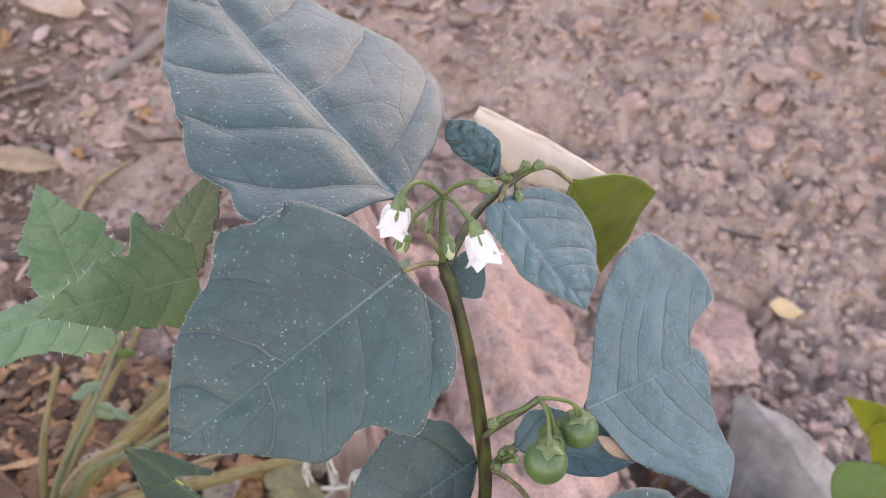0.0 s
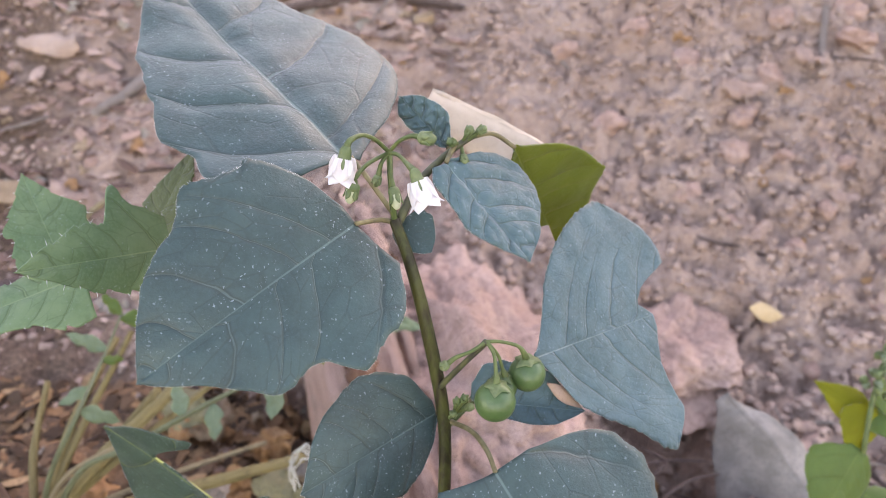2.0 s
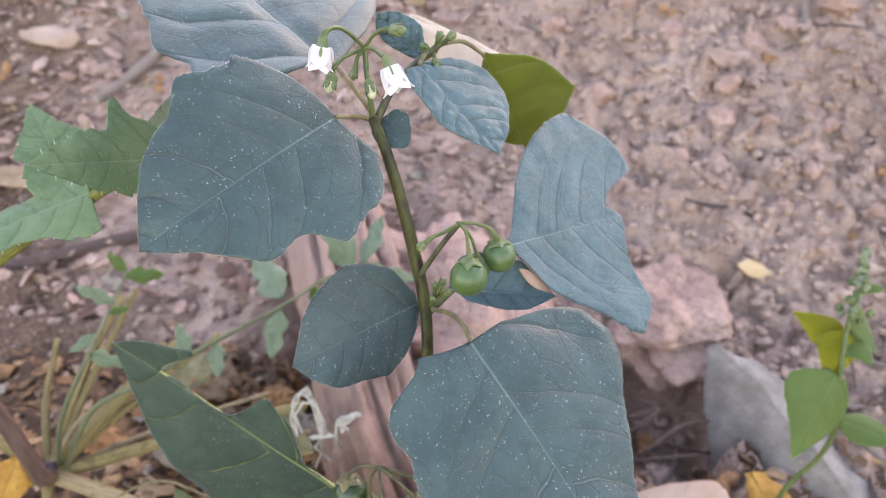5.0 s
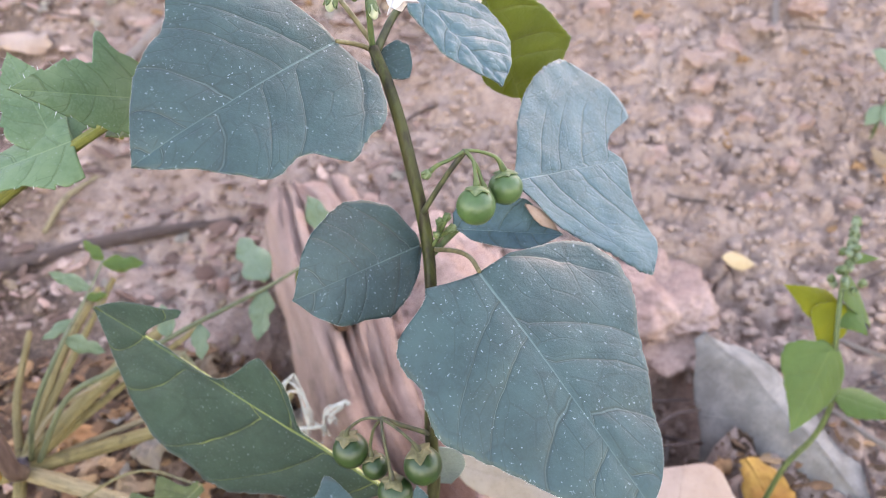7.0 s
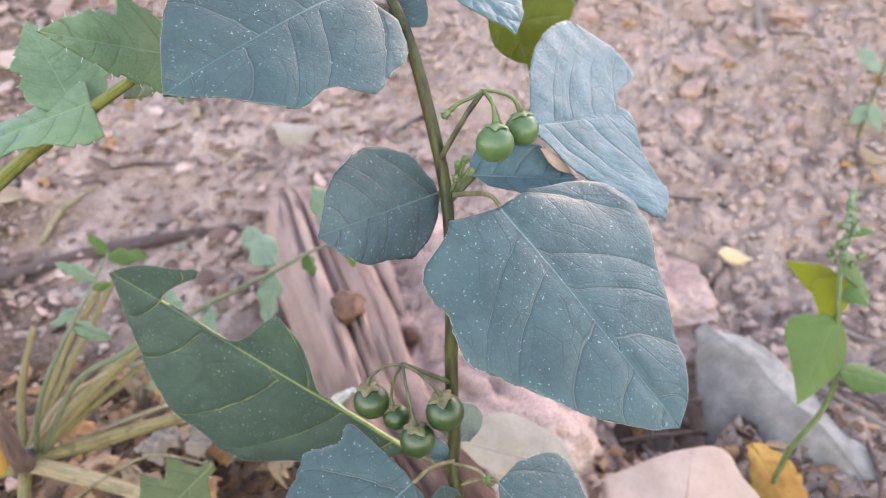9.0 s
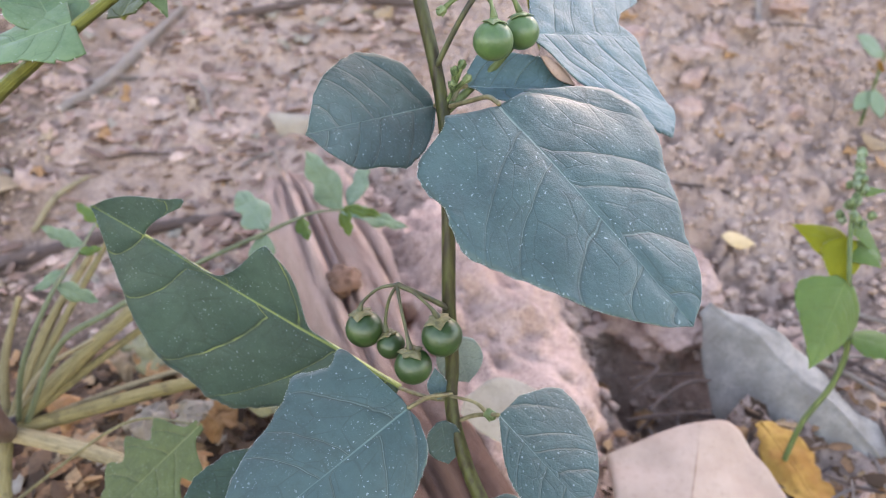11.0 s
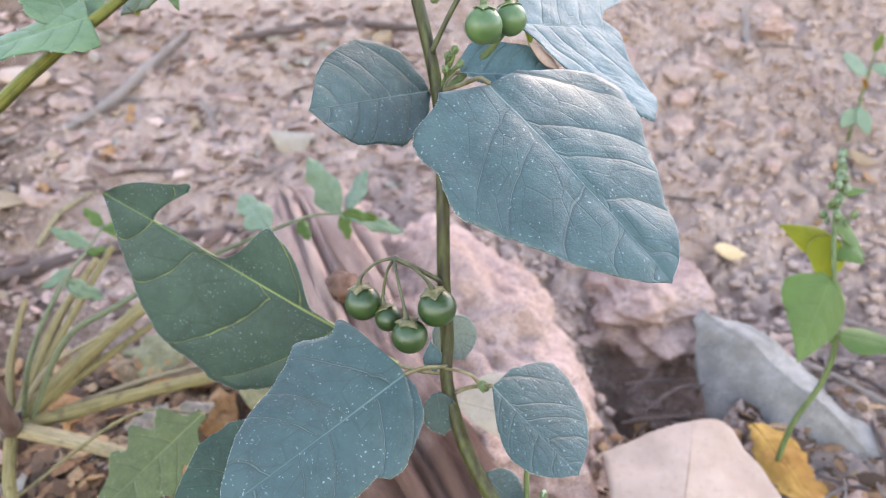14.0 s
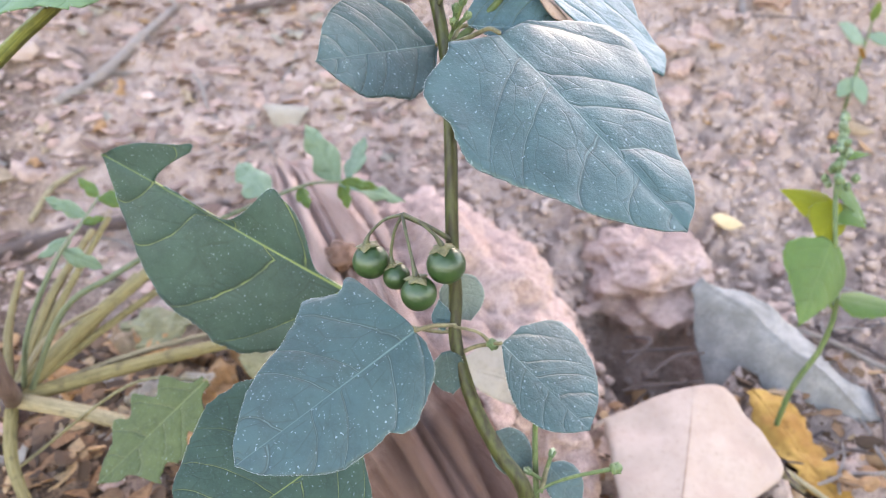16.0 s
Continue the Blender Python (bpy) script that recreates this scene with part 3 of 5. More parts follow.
def star(center, axis, petals, length, width, droop, mat_thick=0.0002, r0=0.0, phase=0.0, curl=0.0):
    """Pointed lobes round an axis (calyx or corolla). droop: 0 lies flat, 1 goes along the axis."""
    axis = Vector(axis).normalized()
    m = axis.to_track_quat("Z", "Y").to_matrix()
    geos = []
    for i in range(petals):
        th = 2 * math.pi * i / petals + phase
        rad = m @ Vector((math.cos(th), math.sin(th), 0))
        tan = m @ Vector((-math.sin(th), math.cos(th), 0))
        vs, fs = [], []
        n = 8
        for k in range(n + 1):
            u = k / n
            ang = droop * math.pi / 2 * (1 - curl * u)
            w = width * math.sin(math.pi * min(1.0, 0.22 + u * 0.72)) ** 0.6 * (1 - u ** 6) + 1e-5
            c = Vector(center) + rad * (r0 + length * u * math.cos(ang)) + axis * length * u * math.sin(ang)
            nn = (axis * math.cos(ang) - rad * math.sin(ang))
            for v in (-1, -0.5, 0, 0.5, 1):
                vs.append(c + tan * w * v + nn * w * 0.35 * (v * v))
            for v in (-1, -0.5, 0, 0.5, 1):
                vs.append(c + tan * w * v + nn * (w * 0.35 * (v * v) - mat_thick))
        for k in range(n):
            for j in range(4):
                a, b = k * 10 + j, (k + 1) * 10 + j
                fs.append((a, b, b + 1, a + 1))
                fs.append((a + 6, b + 6, b + 5, a + 5))
            for j in (0, 4):
                a, b = k * 10 + j, (k + 1) * 10 + j
                fs.append((a, a + 5, b + 5, b) if j == 0 else (a, b, b + 5, a + 5))
        geos.append((vs, fs, None))
    return geos


# ---- the ground: one sheet, a bank that rises behind the plant ----
def bank(x, y):
    ys = (-2.0, 0.0, 0.1, 0.2, 0.3, 0.34, 0.4, 0.55, 0.6, 0.72, 1.0, 3.0, 60.0)
    # Beyond y = 0.72, out of view, heights are raised to block low sky
    zs = (-0.25, -0.125, -0.115, -0.103, -0.087, -0.076, -0.045, 0.03, 0.055, 0.112, 0.19, 1.15, 2.5)
    z = float(np.interp(y, ys, zs))
    z += 0.045 * math.exp(-(((x + 0.17) / 0.09) ** 2 + ((y - 0.17) / 0.08) ** 2))
    return z


def rough_ground(x, y):
    p = Vector((x, y, 0))
    fade = 1.0 / (1.0 + max(0.0, math.hypot(x, y - 0.3) - 0.5) * 1.5)
    z = 0.012 * noise.fractal(p * 14, 1.0, 2.1, 3)
    right = min(1.0, max(0.0, (x + 0.05) / 0.2))
    z += (0.0045 + 0.0055 * right) * noise.fractal(p * 55, 0.75, 2.1, 5)
    q = p * 60 + Vector((noise.noise(p * 40), noise.noise(p * 40 + Vector((9, 0, 0))), 0)) * 1.3
    c = noise.voronoi(q)[0]
    patchy = min(1.0, max(0.0, 0.5 + 1.6 * noise.noise(p * 17 + Vector((3, 1, 0)))))
    z += (0.002 + 0.004 * right) * (0.5 - c[0]) * patchy
    z -= (0.001 + 0.0045 * right) * math.exp(-((c[1] - c[0]) / 0.09) ** 2) * patchy
    z -= 0.045 * math.exp(-(((x - 0.135) / 0.022) ** 2 + ((y - 0.265) / 0.045) ** 2))
    z -= 0.050 * math.exp(-(((x - 0.118) / 0.011) ** 2 + ((y - 0.285) / 0.030) ** 2))
    z -= 0.050 * math.exp(-(((x - 0.156) / 0.011) ** 2 + ((y - 0.262) / 0.030) ** 2))
    z -= 0.035 * math.exp(-(((x - 0.190) / 0.008) ** 2 + ((y - 0.350) / 0.008) ** 2))
    z -= 0.030 * math.exp(-(((x + 0.072) / 0.018) ** 2 + ((y - 0.27) / 0.07) ** 2))
    return bank(x, y) + z * fade


def axis_steps(lo, hi, step, far):
    inner = list(np.arange(lo, hi, step))
    out, d = [hi], step
    while out[-1] < far:
        d *= 1.35
        out.append(out[-1] + d)
    neg, d = [lo - step], step
    while neg[-1] > -far:
        d *= 1.35
        neg.append(neg[-1] - d)
    return list(reversed(neg)) + inner + out


def build_ground():
    xs, ys = axis_steps(-0.46, 0.48, 0.0032, 80.0), axis_steps(0.06, 0.74, 0.0032, 80.0)
    vs = [(x, y, rough_ground(x, y)) for y in ys for x in xs]
    w = len(xs)
    fs = [(j * w + i, j * w + i + 1, (j + 1) * w + i + 1, (j + 1) * w + i) for j in range(len(ys) - 1) for i in range(w - 1)]
    ob = mesh_object("ground", (vs, fs, None), SOIL)
    return tagged(ob, "dry crumbly pinkish brown soil bank", "ground", kind="structure")


build_ground()



def scatter_crumbs(name, count, size, region, material, label, seed, flat=1.0):
    """Countless small lumps of earth lying on the bank, as one piece of stuff."""
    rnd = random.Random(seed)
    vs, fs = [], []
    for k in range(count):
        x, y = rnd.uniform(*region[0]), rnd.uniform(*region[1])
        r = size[0] + (size[1] - size[0]) * rnd.random() ** 3
        z = rough_ground(x, y) + r * 0.25
        o = len(vs)
        lean = 6.0 if flat == 1.0 else 0.5
        turn = Euler((rnd.uniform(-lean, lean) + (0.4 if flat < 1 else 0), rnd.uniform(-lean, lean), rnd.uniform(0, 6))).to_matrix()
        long = rnd.uniform(1.0, 2.4) if flat < 1 else 1.0
        for q in ((0, 0, 1), (0.9, 0, 0.3), (0.25, 0.85, 0.4), (-0.75, 0.5, 0.25), (-0.7, -0.55, 0.35), (0.3, -0.85, 0.3), (0.75, 0.5, -0.4), (-0.3, 0.85, -0.4),
                  (-0.9, 0, -0.35), (-0.25, -0.85, -0.4), (0.75, -0.5, -0.35), (0, 0, -0.9)):
            k2 = r * rnd.uniform(0.7, 1.2)
            d = turn @ Vector((q[0] * long, q[1], q[2] * flat))
            vs.append((x + d.x * k2, y + d.y * k2, z + d.z * k2 * 0.75))
        for a, b, c in ((0, 1, 2), (0, 2, 3), (0, 3, 4), (0, 4, 5), (0, 5, 1), (1, 6, 2), (2, 6, 7), (2, 7, 3), (3, 7, 8), (3, 8, 4), (4, 8, 9), (4, 9, 5),
                        (5, 9, 10), (5, 10, 1), (1, 10, 6), (11, 7, 6), (11, 8, 7), (11, 9, 8), (11, 10, 9), (11, 6, 10)):
            fs.append((o + a, o + b, o + c))
    return tagged(mesh_object(name, (vs, fs, None), material, smooth=flat == 1.0), label, "soil", kind="stuff")


scatter_crumbs("soil_crumbs", 12000, (0.0008, 0.0054), ((0.02, 0.46), (0.245, 0.66)), CRUMB, "loose crumbs and small clods of dry earth", 3)
scatter_crumbs("soil_grit", 2600, (0.0010, 0.0045), ((-0.44, 0.05), (0.28, 0.66)), CRUMB, "fine grit and crumbs of dry earth among litter", 4)


scatter_crumbs("leaf_mould", 5200, (0.0012, 0.0060), ((-0.26, 0.0), (0.09, 0.30)), MOULD, "dark brown and rusty flakes of rotted leaves", 6, 0.25)
scatter_crumbs("leaf_mould", 3200, (0.0012, 0.0070), ((-0.44, 0.02), (0.33, 0.66)), MOULD_PALE, "pinkish brown flakes of bark and leaves on the bank", 7, 0.25)


scatter_crumbs("leaf_mould", 1500, (0.0010, 0.0050), ((0.07, 0.32), (0.09, 0.235)), MOULD, "brown flakes of rotted leaves around dead leaves", 11, 0.25)


# ---- rotten wood and the earth clod in the middle ----
def build_log():
    path = [(-0.078, 0.392, -0.030), (-0.062, 0.350, -0.034), (-0.034, 0.262, -0.048), (-0.012, 0.196, -0.066), (0.012, 0.150, -0.085), (0.034, 0.105, -0.108)]
    log = thing("rotten_log", (-0.02, 0.24, -0.09), "split reddish brown rotten log half sunk in soil", "log")
    n, sides = 110, 84
    c = spline(path, n)
    vs, fs, uv = [], [], []
    for i, p in enumerate(c):
        d = (c[min(i + 1, n)] - c[max(i - 1, 0)]).normalized()
        a = d.cross(Vector((0, 0, 1))).normalized()
        b = a.cross(d)
        for j in range(sides):
            th = 2 * math.pi * j / sides
            g = noise.fractal(Vector((math.cos(th) * 4.2, math.sin(th) * 4.2, i / n * 2.0)), 0.9, 2.0, 4)
            g2 = noise.noise(Vector((math.cos(th) * 9, math.sin(th) * 9, i / n * 5.0)))
            taper = min(1.0, 0.55 + i / n * 2.0)
            g3 = abs(noise.noise(Vector((math.cos(th) * 3.3 + 5, math.sin(th) * 3.3, i / n * 1.1))))
            r = (0.0255 + 0.008 * g + 0.004 * g2 - 0.007 * max(0.0, 1 - g3 * 9)) * taper
            sq = 1.0 / max(abs(math.cos(th)), abs(math.sin(th))) ** 0.45
            vs.append(p + a * math.cos(th) * r * 0.95 * sq + b * math.sin(th) * r * 1.15 * sq)
    for i in range(n):
        for j in range(sides):
            k = (j + 1) % sides
            fs.append((i * sides + j, i * sides + k, (i + 1) * sides + k, (i + 1) * sides + j))
            uv.append([(i / n * 3, j / sides * 4), (i / n * 3, (j + 1) / sides * 4), ((i + 1) / n * 3, (j + 1) / sides * 4), ((i + 1) / n * 3, j / sides * 4)])
    fs.append(tuple(reversed(range(sides))))
    uv.append([(0, j / sides * 4) for j in range(sides)])
    part("trunk_piece", (vs, fs, uv), WOOD, log)
    for k, (off, r, s0, s1) in enumerate(((-0.030, 0.0075, 0.00, 0.42), (-0.020, 0.006, 0.12, 0.70), (-0.036, 0.006, 0.3, 0.9))):
        pts = []
        for q in range(6):
            i = int((s0 + (s1 - s0) * q / 5) * n)
            d = (c[min(i + 1, n)] - c[max(i - 1, 0)]).normalized()
            a = d.cross(Vector((0, 0, 1))).normalized()
            pts.append(c[i] + a * off + Vector((0, 0, 0.012 - 0.009 * k + 0.003 * math.sin(q * 2 + k))))
        part("splinter", tube(pts, (r * 0.4, r, r * 0.9, r * 0.3), 9, 30, rough=0.5), WOOD, log)
    part("knot_hole", blob((-0.0298, 0.247, -0.0205), (0.0075, 0.0105, 0.0055), rings=16, sides=22, lump=0.5, freq=2.5, fine=0.15), KNOT, log, "dark rust brown decayed knot")
    return log


build_log()


def build_clod(name, center, radii, lump, freq, seed, label, turn=0):
    geo = blob((0, 0, 0), radii, rings=110, sides=160, lump=lump, freq=freq, seed=seed, fine=0.10)
    ob = mesh_object(name, geo, CLOD)
    ob.matrix_world = pose(*center, 0, 0, turn)
    return tagged(ob, label, "clod")


build_clod("earth_clod", (0.015, 0.294, -0.092), (0.071, 0.150, 0.064), 0.16, 1.7, 2, "large pinkish lump of dry crusted earth", 12)
build_clod("earth_clod", (0.048, 0.205, -0.114), (0.030, 0.035, 0.024), 0.25, 1.8, 5, "smaller pink crusted lump of dry earth")
build_clod("earth_clod", (0.155, 0.345, -0.092), (0.045, 0.055, 0.030), 0.28, 1.9, 9, "rounded pinkish earth lump beside a small hole")
rnd = random.Random(14)
for x, y, r in ((0.231, 0.504, 0.013), (0.221, 0.478, 0.011), (0.262, 0.545, 0.014), (0.300, 0.470, 0.009), (0.180, 0.440, 0.012), (0.245, 0.400, 0.008), (0.275, 0.430, 0.009),
                (0.330, 0.560, 0.014), (0.350, 0.520, 0.010), (0.200, 0.555, 0.015), (0.130, 0.500, 0.016), (0.160, 0.580, 0.014), (0.290, 0.365, 0.007), (0.238, 0.325, 0.007), (0.310, 0.400, 0.007),
                (0.255, 0.470, 0.007), (0.205, 0.415, 0.008), (0.345, 0.610, 0.015), (0.100, 0.560, 0.012), (0.285, 0.600, 0.013)):
    ob = mesh_object("soil_lump", blob((0, 0, 0), (r, r * rnd.uniform(0.7, 1.0), r * 0.6), rings=22, sides=30, lump=0.3, freq=1.6, seed=int(x * 1000), fine=0.12), CLOD)
    ob.matrix_world = pose(x, y, rough_ground(x, y) + r * 0.1, 25, 0, rnd.uniform(0, 360))
    tagged(ob, "weathered lump of dry earth in the bank", "clod", "earth lumps in the bank")


# ---- the nightshade plant ----
plant = thing("nightshade_plant", (0.034, 0.064, -0.118), "dark green black nightshade with white flowers and green berries", "plant")
part("stem", tube([(0.034, 0.064, -0.121), (0.0330, 0.0655, -0.05), (0.0296, 0.0670, -0.0064), (0.0232, 0.0710, 0.0061), (0.0190, 0.0745, 0.0142), (0.0160, 0.0785, 0.0226),
                   (0.0139, 0.0830, 0.0331), (0.0146, 0.0865, 0.0438), (0.0144, 0.0890, 0.0578), (0.0152, 0.0945, 0.0798), (0.0151, 0.1030, 0.1005),
                   (0.0112, 0.1090, 0.1225), (0.0078, 0.1135, 0.1353), (0.0046, 0.1180, 0.1425)],
                  (0.0019, 0.0019, 0.0018, 0.0016, 0.0015, 0.0014, 0.0012), 12, 90, ridge=0.06, ridges=4), STEM, plant)
part("branch", tube([(0.0050, 0.1185, 0.1410), (0.0093, 0.1240, 0.1479), (0.0135, 0.1290, 0.1507), (0.0178, 0.1320, 0.1532), (0.0211, 0.1340, 0.1545)],
                    (0.0010, 0.0008, 0.0006), 9, 24), STEM_DARK, plant)
part("branch", tube([(0.0155, 0.1030, 0.0990), (0.0213, 0.1070, 0.1028), (0.0278, 0.1085, 0.1079), (0.0345, 0.1050, 0.1168)], (0.0011, 0.0009, 0.0007), 9, 24), STALK, plant)

leaf(plant, (-0.0022, 0.1111, 0.1458), (-0.0359, 0.0791, 0.1332), (0.323, -0.621, 0.714),
     (0.235, 0.305, 0.369, 0.407, 0.425, 0.43, 0.435, 0.454, 0.476, 0.474, 0.421, 0.357, 0.34, 0.339, 0.346, 0.349, 0.338, 0.289, 0.241, 0.194, 0.15, 0.115, 0.082, 0.043, 0),
     (0.091, 0.244, 0.319, 0.376, 0.419, 0.446, 0.428, 0.436, 0.447, 0.458, 0.469, 0.481, 0.461, 0.411, 0.377, 0.36, 0.341, 0.317, 0.293, 0.262, 0.218, 0.173, 0.118, 0.06, 0),
     back=(0.037, 0.000), fwd=(0.000, 0.000), cup=-0.05, arch=0.18, petiole=[(0.0055, 0.1190, 0.1410), (0.0020, 0.1165, 0.1435)], seed=1, wave=0.014, label="broad dusty leaf with wavy toothed rim")
leaf(plant, (-0.0043, 0.1239, 0.1539), (-0.0734, 0.2030, 0.1787), (0.143, -0.180, 0.973),
     (0.108, 0.174, 0.239, 0.243, 0.238, 0.252, 0.268, 0.258, 0.239, 0.233, 0.224, 0.21, 0.204, 0.19, 0.169, 0.147, 0.124, 0.102, 0.083, 0.071, 0.058, 0.044, 0.03, 0.015, 0),
     (0.022, 0.078, 0.146, 0.193, 0.23, 0.259, 0.277, 0.292, 0.297, 0.295, 0.291, 0.279, 0.265, 0.251, 0.237, 0.223, 0.21, 0.193, 0.176, 0.16, 0.143, 0.113, 0.075, 0.038, 0),
     back=(0.005, 0.000), fwd=(0.000, 0.000), cup=0.1, arch=0, petiole=[(0.0045, 0.1190, 0.1432), (-0.0003, 0.1210, 0.1498)], seed=2, wave=0.016, quilt=0.013, rib_r=0.0005, label="largest upper leaf, quilted between pale veins")
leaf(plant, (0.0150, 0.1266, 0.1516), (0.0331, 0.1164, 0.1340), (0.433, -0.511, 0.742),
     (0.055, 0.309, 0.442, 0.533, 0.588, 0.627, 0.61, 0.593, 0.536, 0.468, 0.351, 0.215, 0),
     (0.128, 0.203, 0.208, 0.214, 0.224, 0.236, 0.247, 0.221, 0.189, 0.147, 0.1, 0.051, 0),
     back=(0.000, 0.031), fwd=(0.000, 0.000), cup=0.08, arch=0, material=LEAF_YOUNG_SKYLIT, petiole=[(0.0170, 0.1320, 0.1535), (0.0160, 0.1295, 0.1527)], seed=3, rib_r=0.0003, quilt=0.022, crinkle=0.012, label="young leaf beside the growing tip")
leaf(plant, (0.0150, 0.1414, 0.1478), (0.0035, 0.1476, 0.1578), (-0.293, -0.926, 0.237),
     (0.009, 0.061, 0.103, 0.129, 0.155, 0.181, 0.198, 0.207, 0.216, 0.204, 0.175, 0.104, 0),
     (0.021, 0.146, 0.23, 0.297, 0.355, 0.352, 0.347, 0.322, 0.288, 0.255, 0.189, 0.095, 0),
     back=(0.000, 0.000), fwd=(0.000, 0.000), cup=0, arch=0, material=LEAF_YOUNG_SKYLIT, petiole=[(0.0195, 0.1345, 0.1540), (0.0180, 0.1385, 0.1505)], seed=4, rib_r=0.0003, quilt=0.05, crinkle=0.03, label="small puckered young leaf")
leaf(plant, (0.0045, 0.1196, 0.1404), (0.0123, 0.1153, 0.1366), (-0.044, -0.706, 0.707),
     (0.041, 0.283, 0.55, 0.627, 0.638, 0.648, 0.659, 0.599, 0.519, 0.44, 0.346, 0.211, 0),
     (0.092, 0.206, 0.253, 0.3, 0.316, 0.305, 0.294, 0.283, 0.25, 0.204, 0.157, 0.101, 0),
     back=(0.000, 0.000), fwd=(0.000, 0.000), cup=0, arch=0, seed=5, rib_r=0.0002, nu=24, nw=8, hairs=0.0003, label="tiny rounded leaf at the upper node")
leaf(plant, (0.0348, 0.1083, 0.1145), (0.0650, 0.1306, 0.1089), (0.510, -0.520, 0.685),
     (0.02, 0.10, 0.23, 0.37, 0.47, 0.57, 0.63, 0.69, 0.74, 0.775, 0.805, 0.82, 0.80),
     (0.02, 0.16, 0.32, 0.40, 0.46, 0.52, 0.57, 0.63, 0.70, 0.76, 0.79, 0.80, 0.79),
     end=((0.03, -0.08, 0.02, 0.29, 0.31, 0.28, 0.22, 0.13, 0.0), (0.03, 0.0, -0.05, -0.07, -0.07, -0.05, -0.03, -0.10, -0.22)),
     nw=26, fold=(-4, 3), seed=7, material=LEAF_YOUNG_SKYLIT, wave=0.02, rib_r=0.0004, label="leaf with an eaten tip and curled torn rim")
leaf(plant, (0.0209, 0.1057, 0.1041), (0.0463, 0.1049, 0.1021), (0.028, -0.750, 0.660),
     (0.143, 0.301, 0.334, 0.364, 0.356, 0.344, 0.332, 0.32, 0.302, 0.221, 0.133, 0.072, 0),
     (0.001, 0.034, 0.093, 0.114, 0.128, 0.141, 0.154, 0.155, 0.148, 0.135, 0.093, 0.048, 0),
     back=(0.006, 0.000), fwd=(0.000, 0.000), cup=0, arch=0, material=LEAF_YOUNG_SKYLIT, petiole=[(0.0175, 0.1045, 0.1010), (0.0190, 0.1060, 0.1035)], seed=8, rib_r=0.0003, quilt=0.016, label="young leaf behind the upper berries")
leaf(plant, (0.0134, 0.1054, 0.1002), (-0.0120, 0.0814, 0.1021), (0.592, -0.578, 0.561),
     (0.035, 0.147, 0.219, 0.274, 0.31, 0.337, 0.316, 0.295, 0.279, 0.265, 0.205, 0.127, 0),
     (0.091, 0.277, 0.347, 0.398, 0.42, 0.434, 0.412, 0.381, 0.347, 0.292, 0.221, 0.11, 0),
     back=(0.000, 0.000), fwd=(0.000, 0.000), cup=0.04, arch=0, petiole=[(0.0158, 0.1045, 0.1000), (0.0150, 0.1060, 0.0995)], seed=9, wave=0.01, rib_r=0.0003, label="smaller rounded leaf")
leaf(plant, (0.0256, 0.0858, 0.1049), (0.0559, 0.0519, 0.0729), (0.215, -0.561, 0.799),
     (0.147, 0.336, 0.426, 0.477, 0.493, 0.51, 0.527, 0.527, 0.524, 0.499, 0.465, 0.432, 0.405, 0.38, 0.354, 0.328, 0.3, 0.273, 0.245, 0.22, 0.197, 0.164, 0.124, 0.074, 0),
     (0.209, 0.259, 0.37, 0.43, 0.439, 0.438, 0.429, 0.437, 0.458, 0.47, 0.474, 0.459, 0.427, 0.397, 0.368, 0.346, 0.323, 0.298, 0.271, 0.245, 0.205, 0.164, 0.121, 0.076, 0),
     back=(0.000, 0.049), fwd=(0.000, 0.000), cup=0.07, arch=0.06, petiole=[(0.0160, 0.1035, 0.1000), (0.0211, 0.0980, 0.1027), (0.0240, 0.0910, 0.1051)], seed=10, wave=0.02, quilt=0.010, label="broad bluish sheened leaf with deep veins")
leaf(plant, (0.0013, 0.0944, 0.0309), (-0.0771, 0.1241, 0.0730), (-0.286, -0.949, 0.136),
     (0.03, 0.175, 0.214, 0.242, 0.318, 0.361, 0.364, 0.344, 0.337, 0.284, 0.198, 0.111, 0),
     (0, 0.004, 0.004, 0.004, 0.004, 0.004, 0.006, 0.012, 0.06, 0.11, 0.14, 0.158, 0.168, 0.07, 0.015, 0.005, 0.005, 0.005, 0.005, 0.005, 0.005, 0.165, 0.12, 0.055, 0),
     back=(0.000, 0.000), fwd=(0.000, 0.000), cup=0, arch=0, petiole=[(0.0145, 0.0835, 0.0350), (0.0090, 0.0865, 0.0335)], nu=120, hook=0.13, material=LEAF_SHADED, seed=11, wave=0.012, rib=RIB_YELLOW, rib_r=0.0005, label="long leaf with a large eaten bite and yellow midrib")
leaf(plant, (0.0043, 0.0692, 0.0448), (-0.0310, 0.0403, 0.0359), (0.226, -0.527, 0.819),
     (0.077, 0.174, 0.228, 0.253, 0.277, 0.299, 0.318, 0.337, 0.341, 0.33, 0.294, 0.296, 0.3, 0.3, 0.296, 0.293, 0.287, 0.266, 0.244, 0.214, 0.185, 0.154, 0.115, 0.075, 0),
     (0.058, 0.38, 0.422, 0.396, 0.379, 0.399, 0.42, 0.44, 0.44, 0.409, 0.379, 0.36, 0.341, 0.322, 0.307, 0.295, 0.284, 0.268, 0.244, 0.219, 0.186, 0.151, 0.113, 0.072, 0),
     back=(0.000, 0.000), fwd=(0.000, 0.000), cup=0.05, arch=0, petiole=[(0.0140, 0.0830, 0.0370), (0.0085, 0.0780, 0.0403)], seed=12, wave=0.012, label="lower leaf with notched rim and white scar")
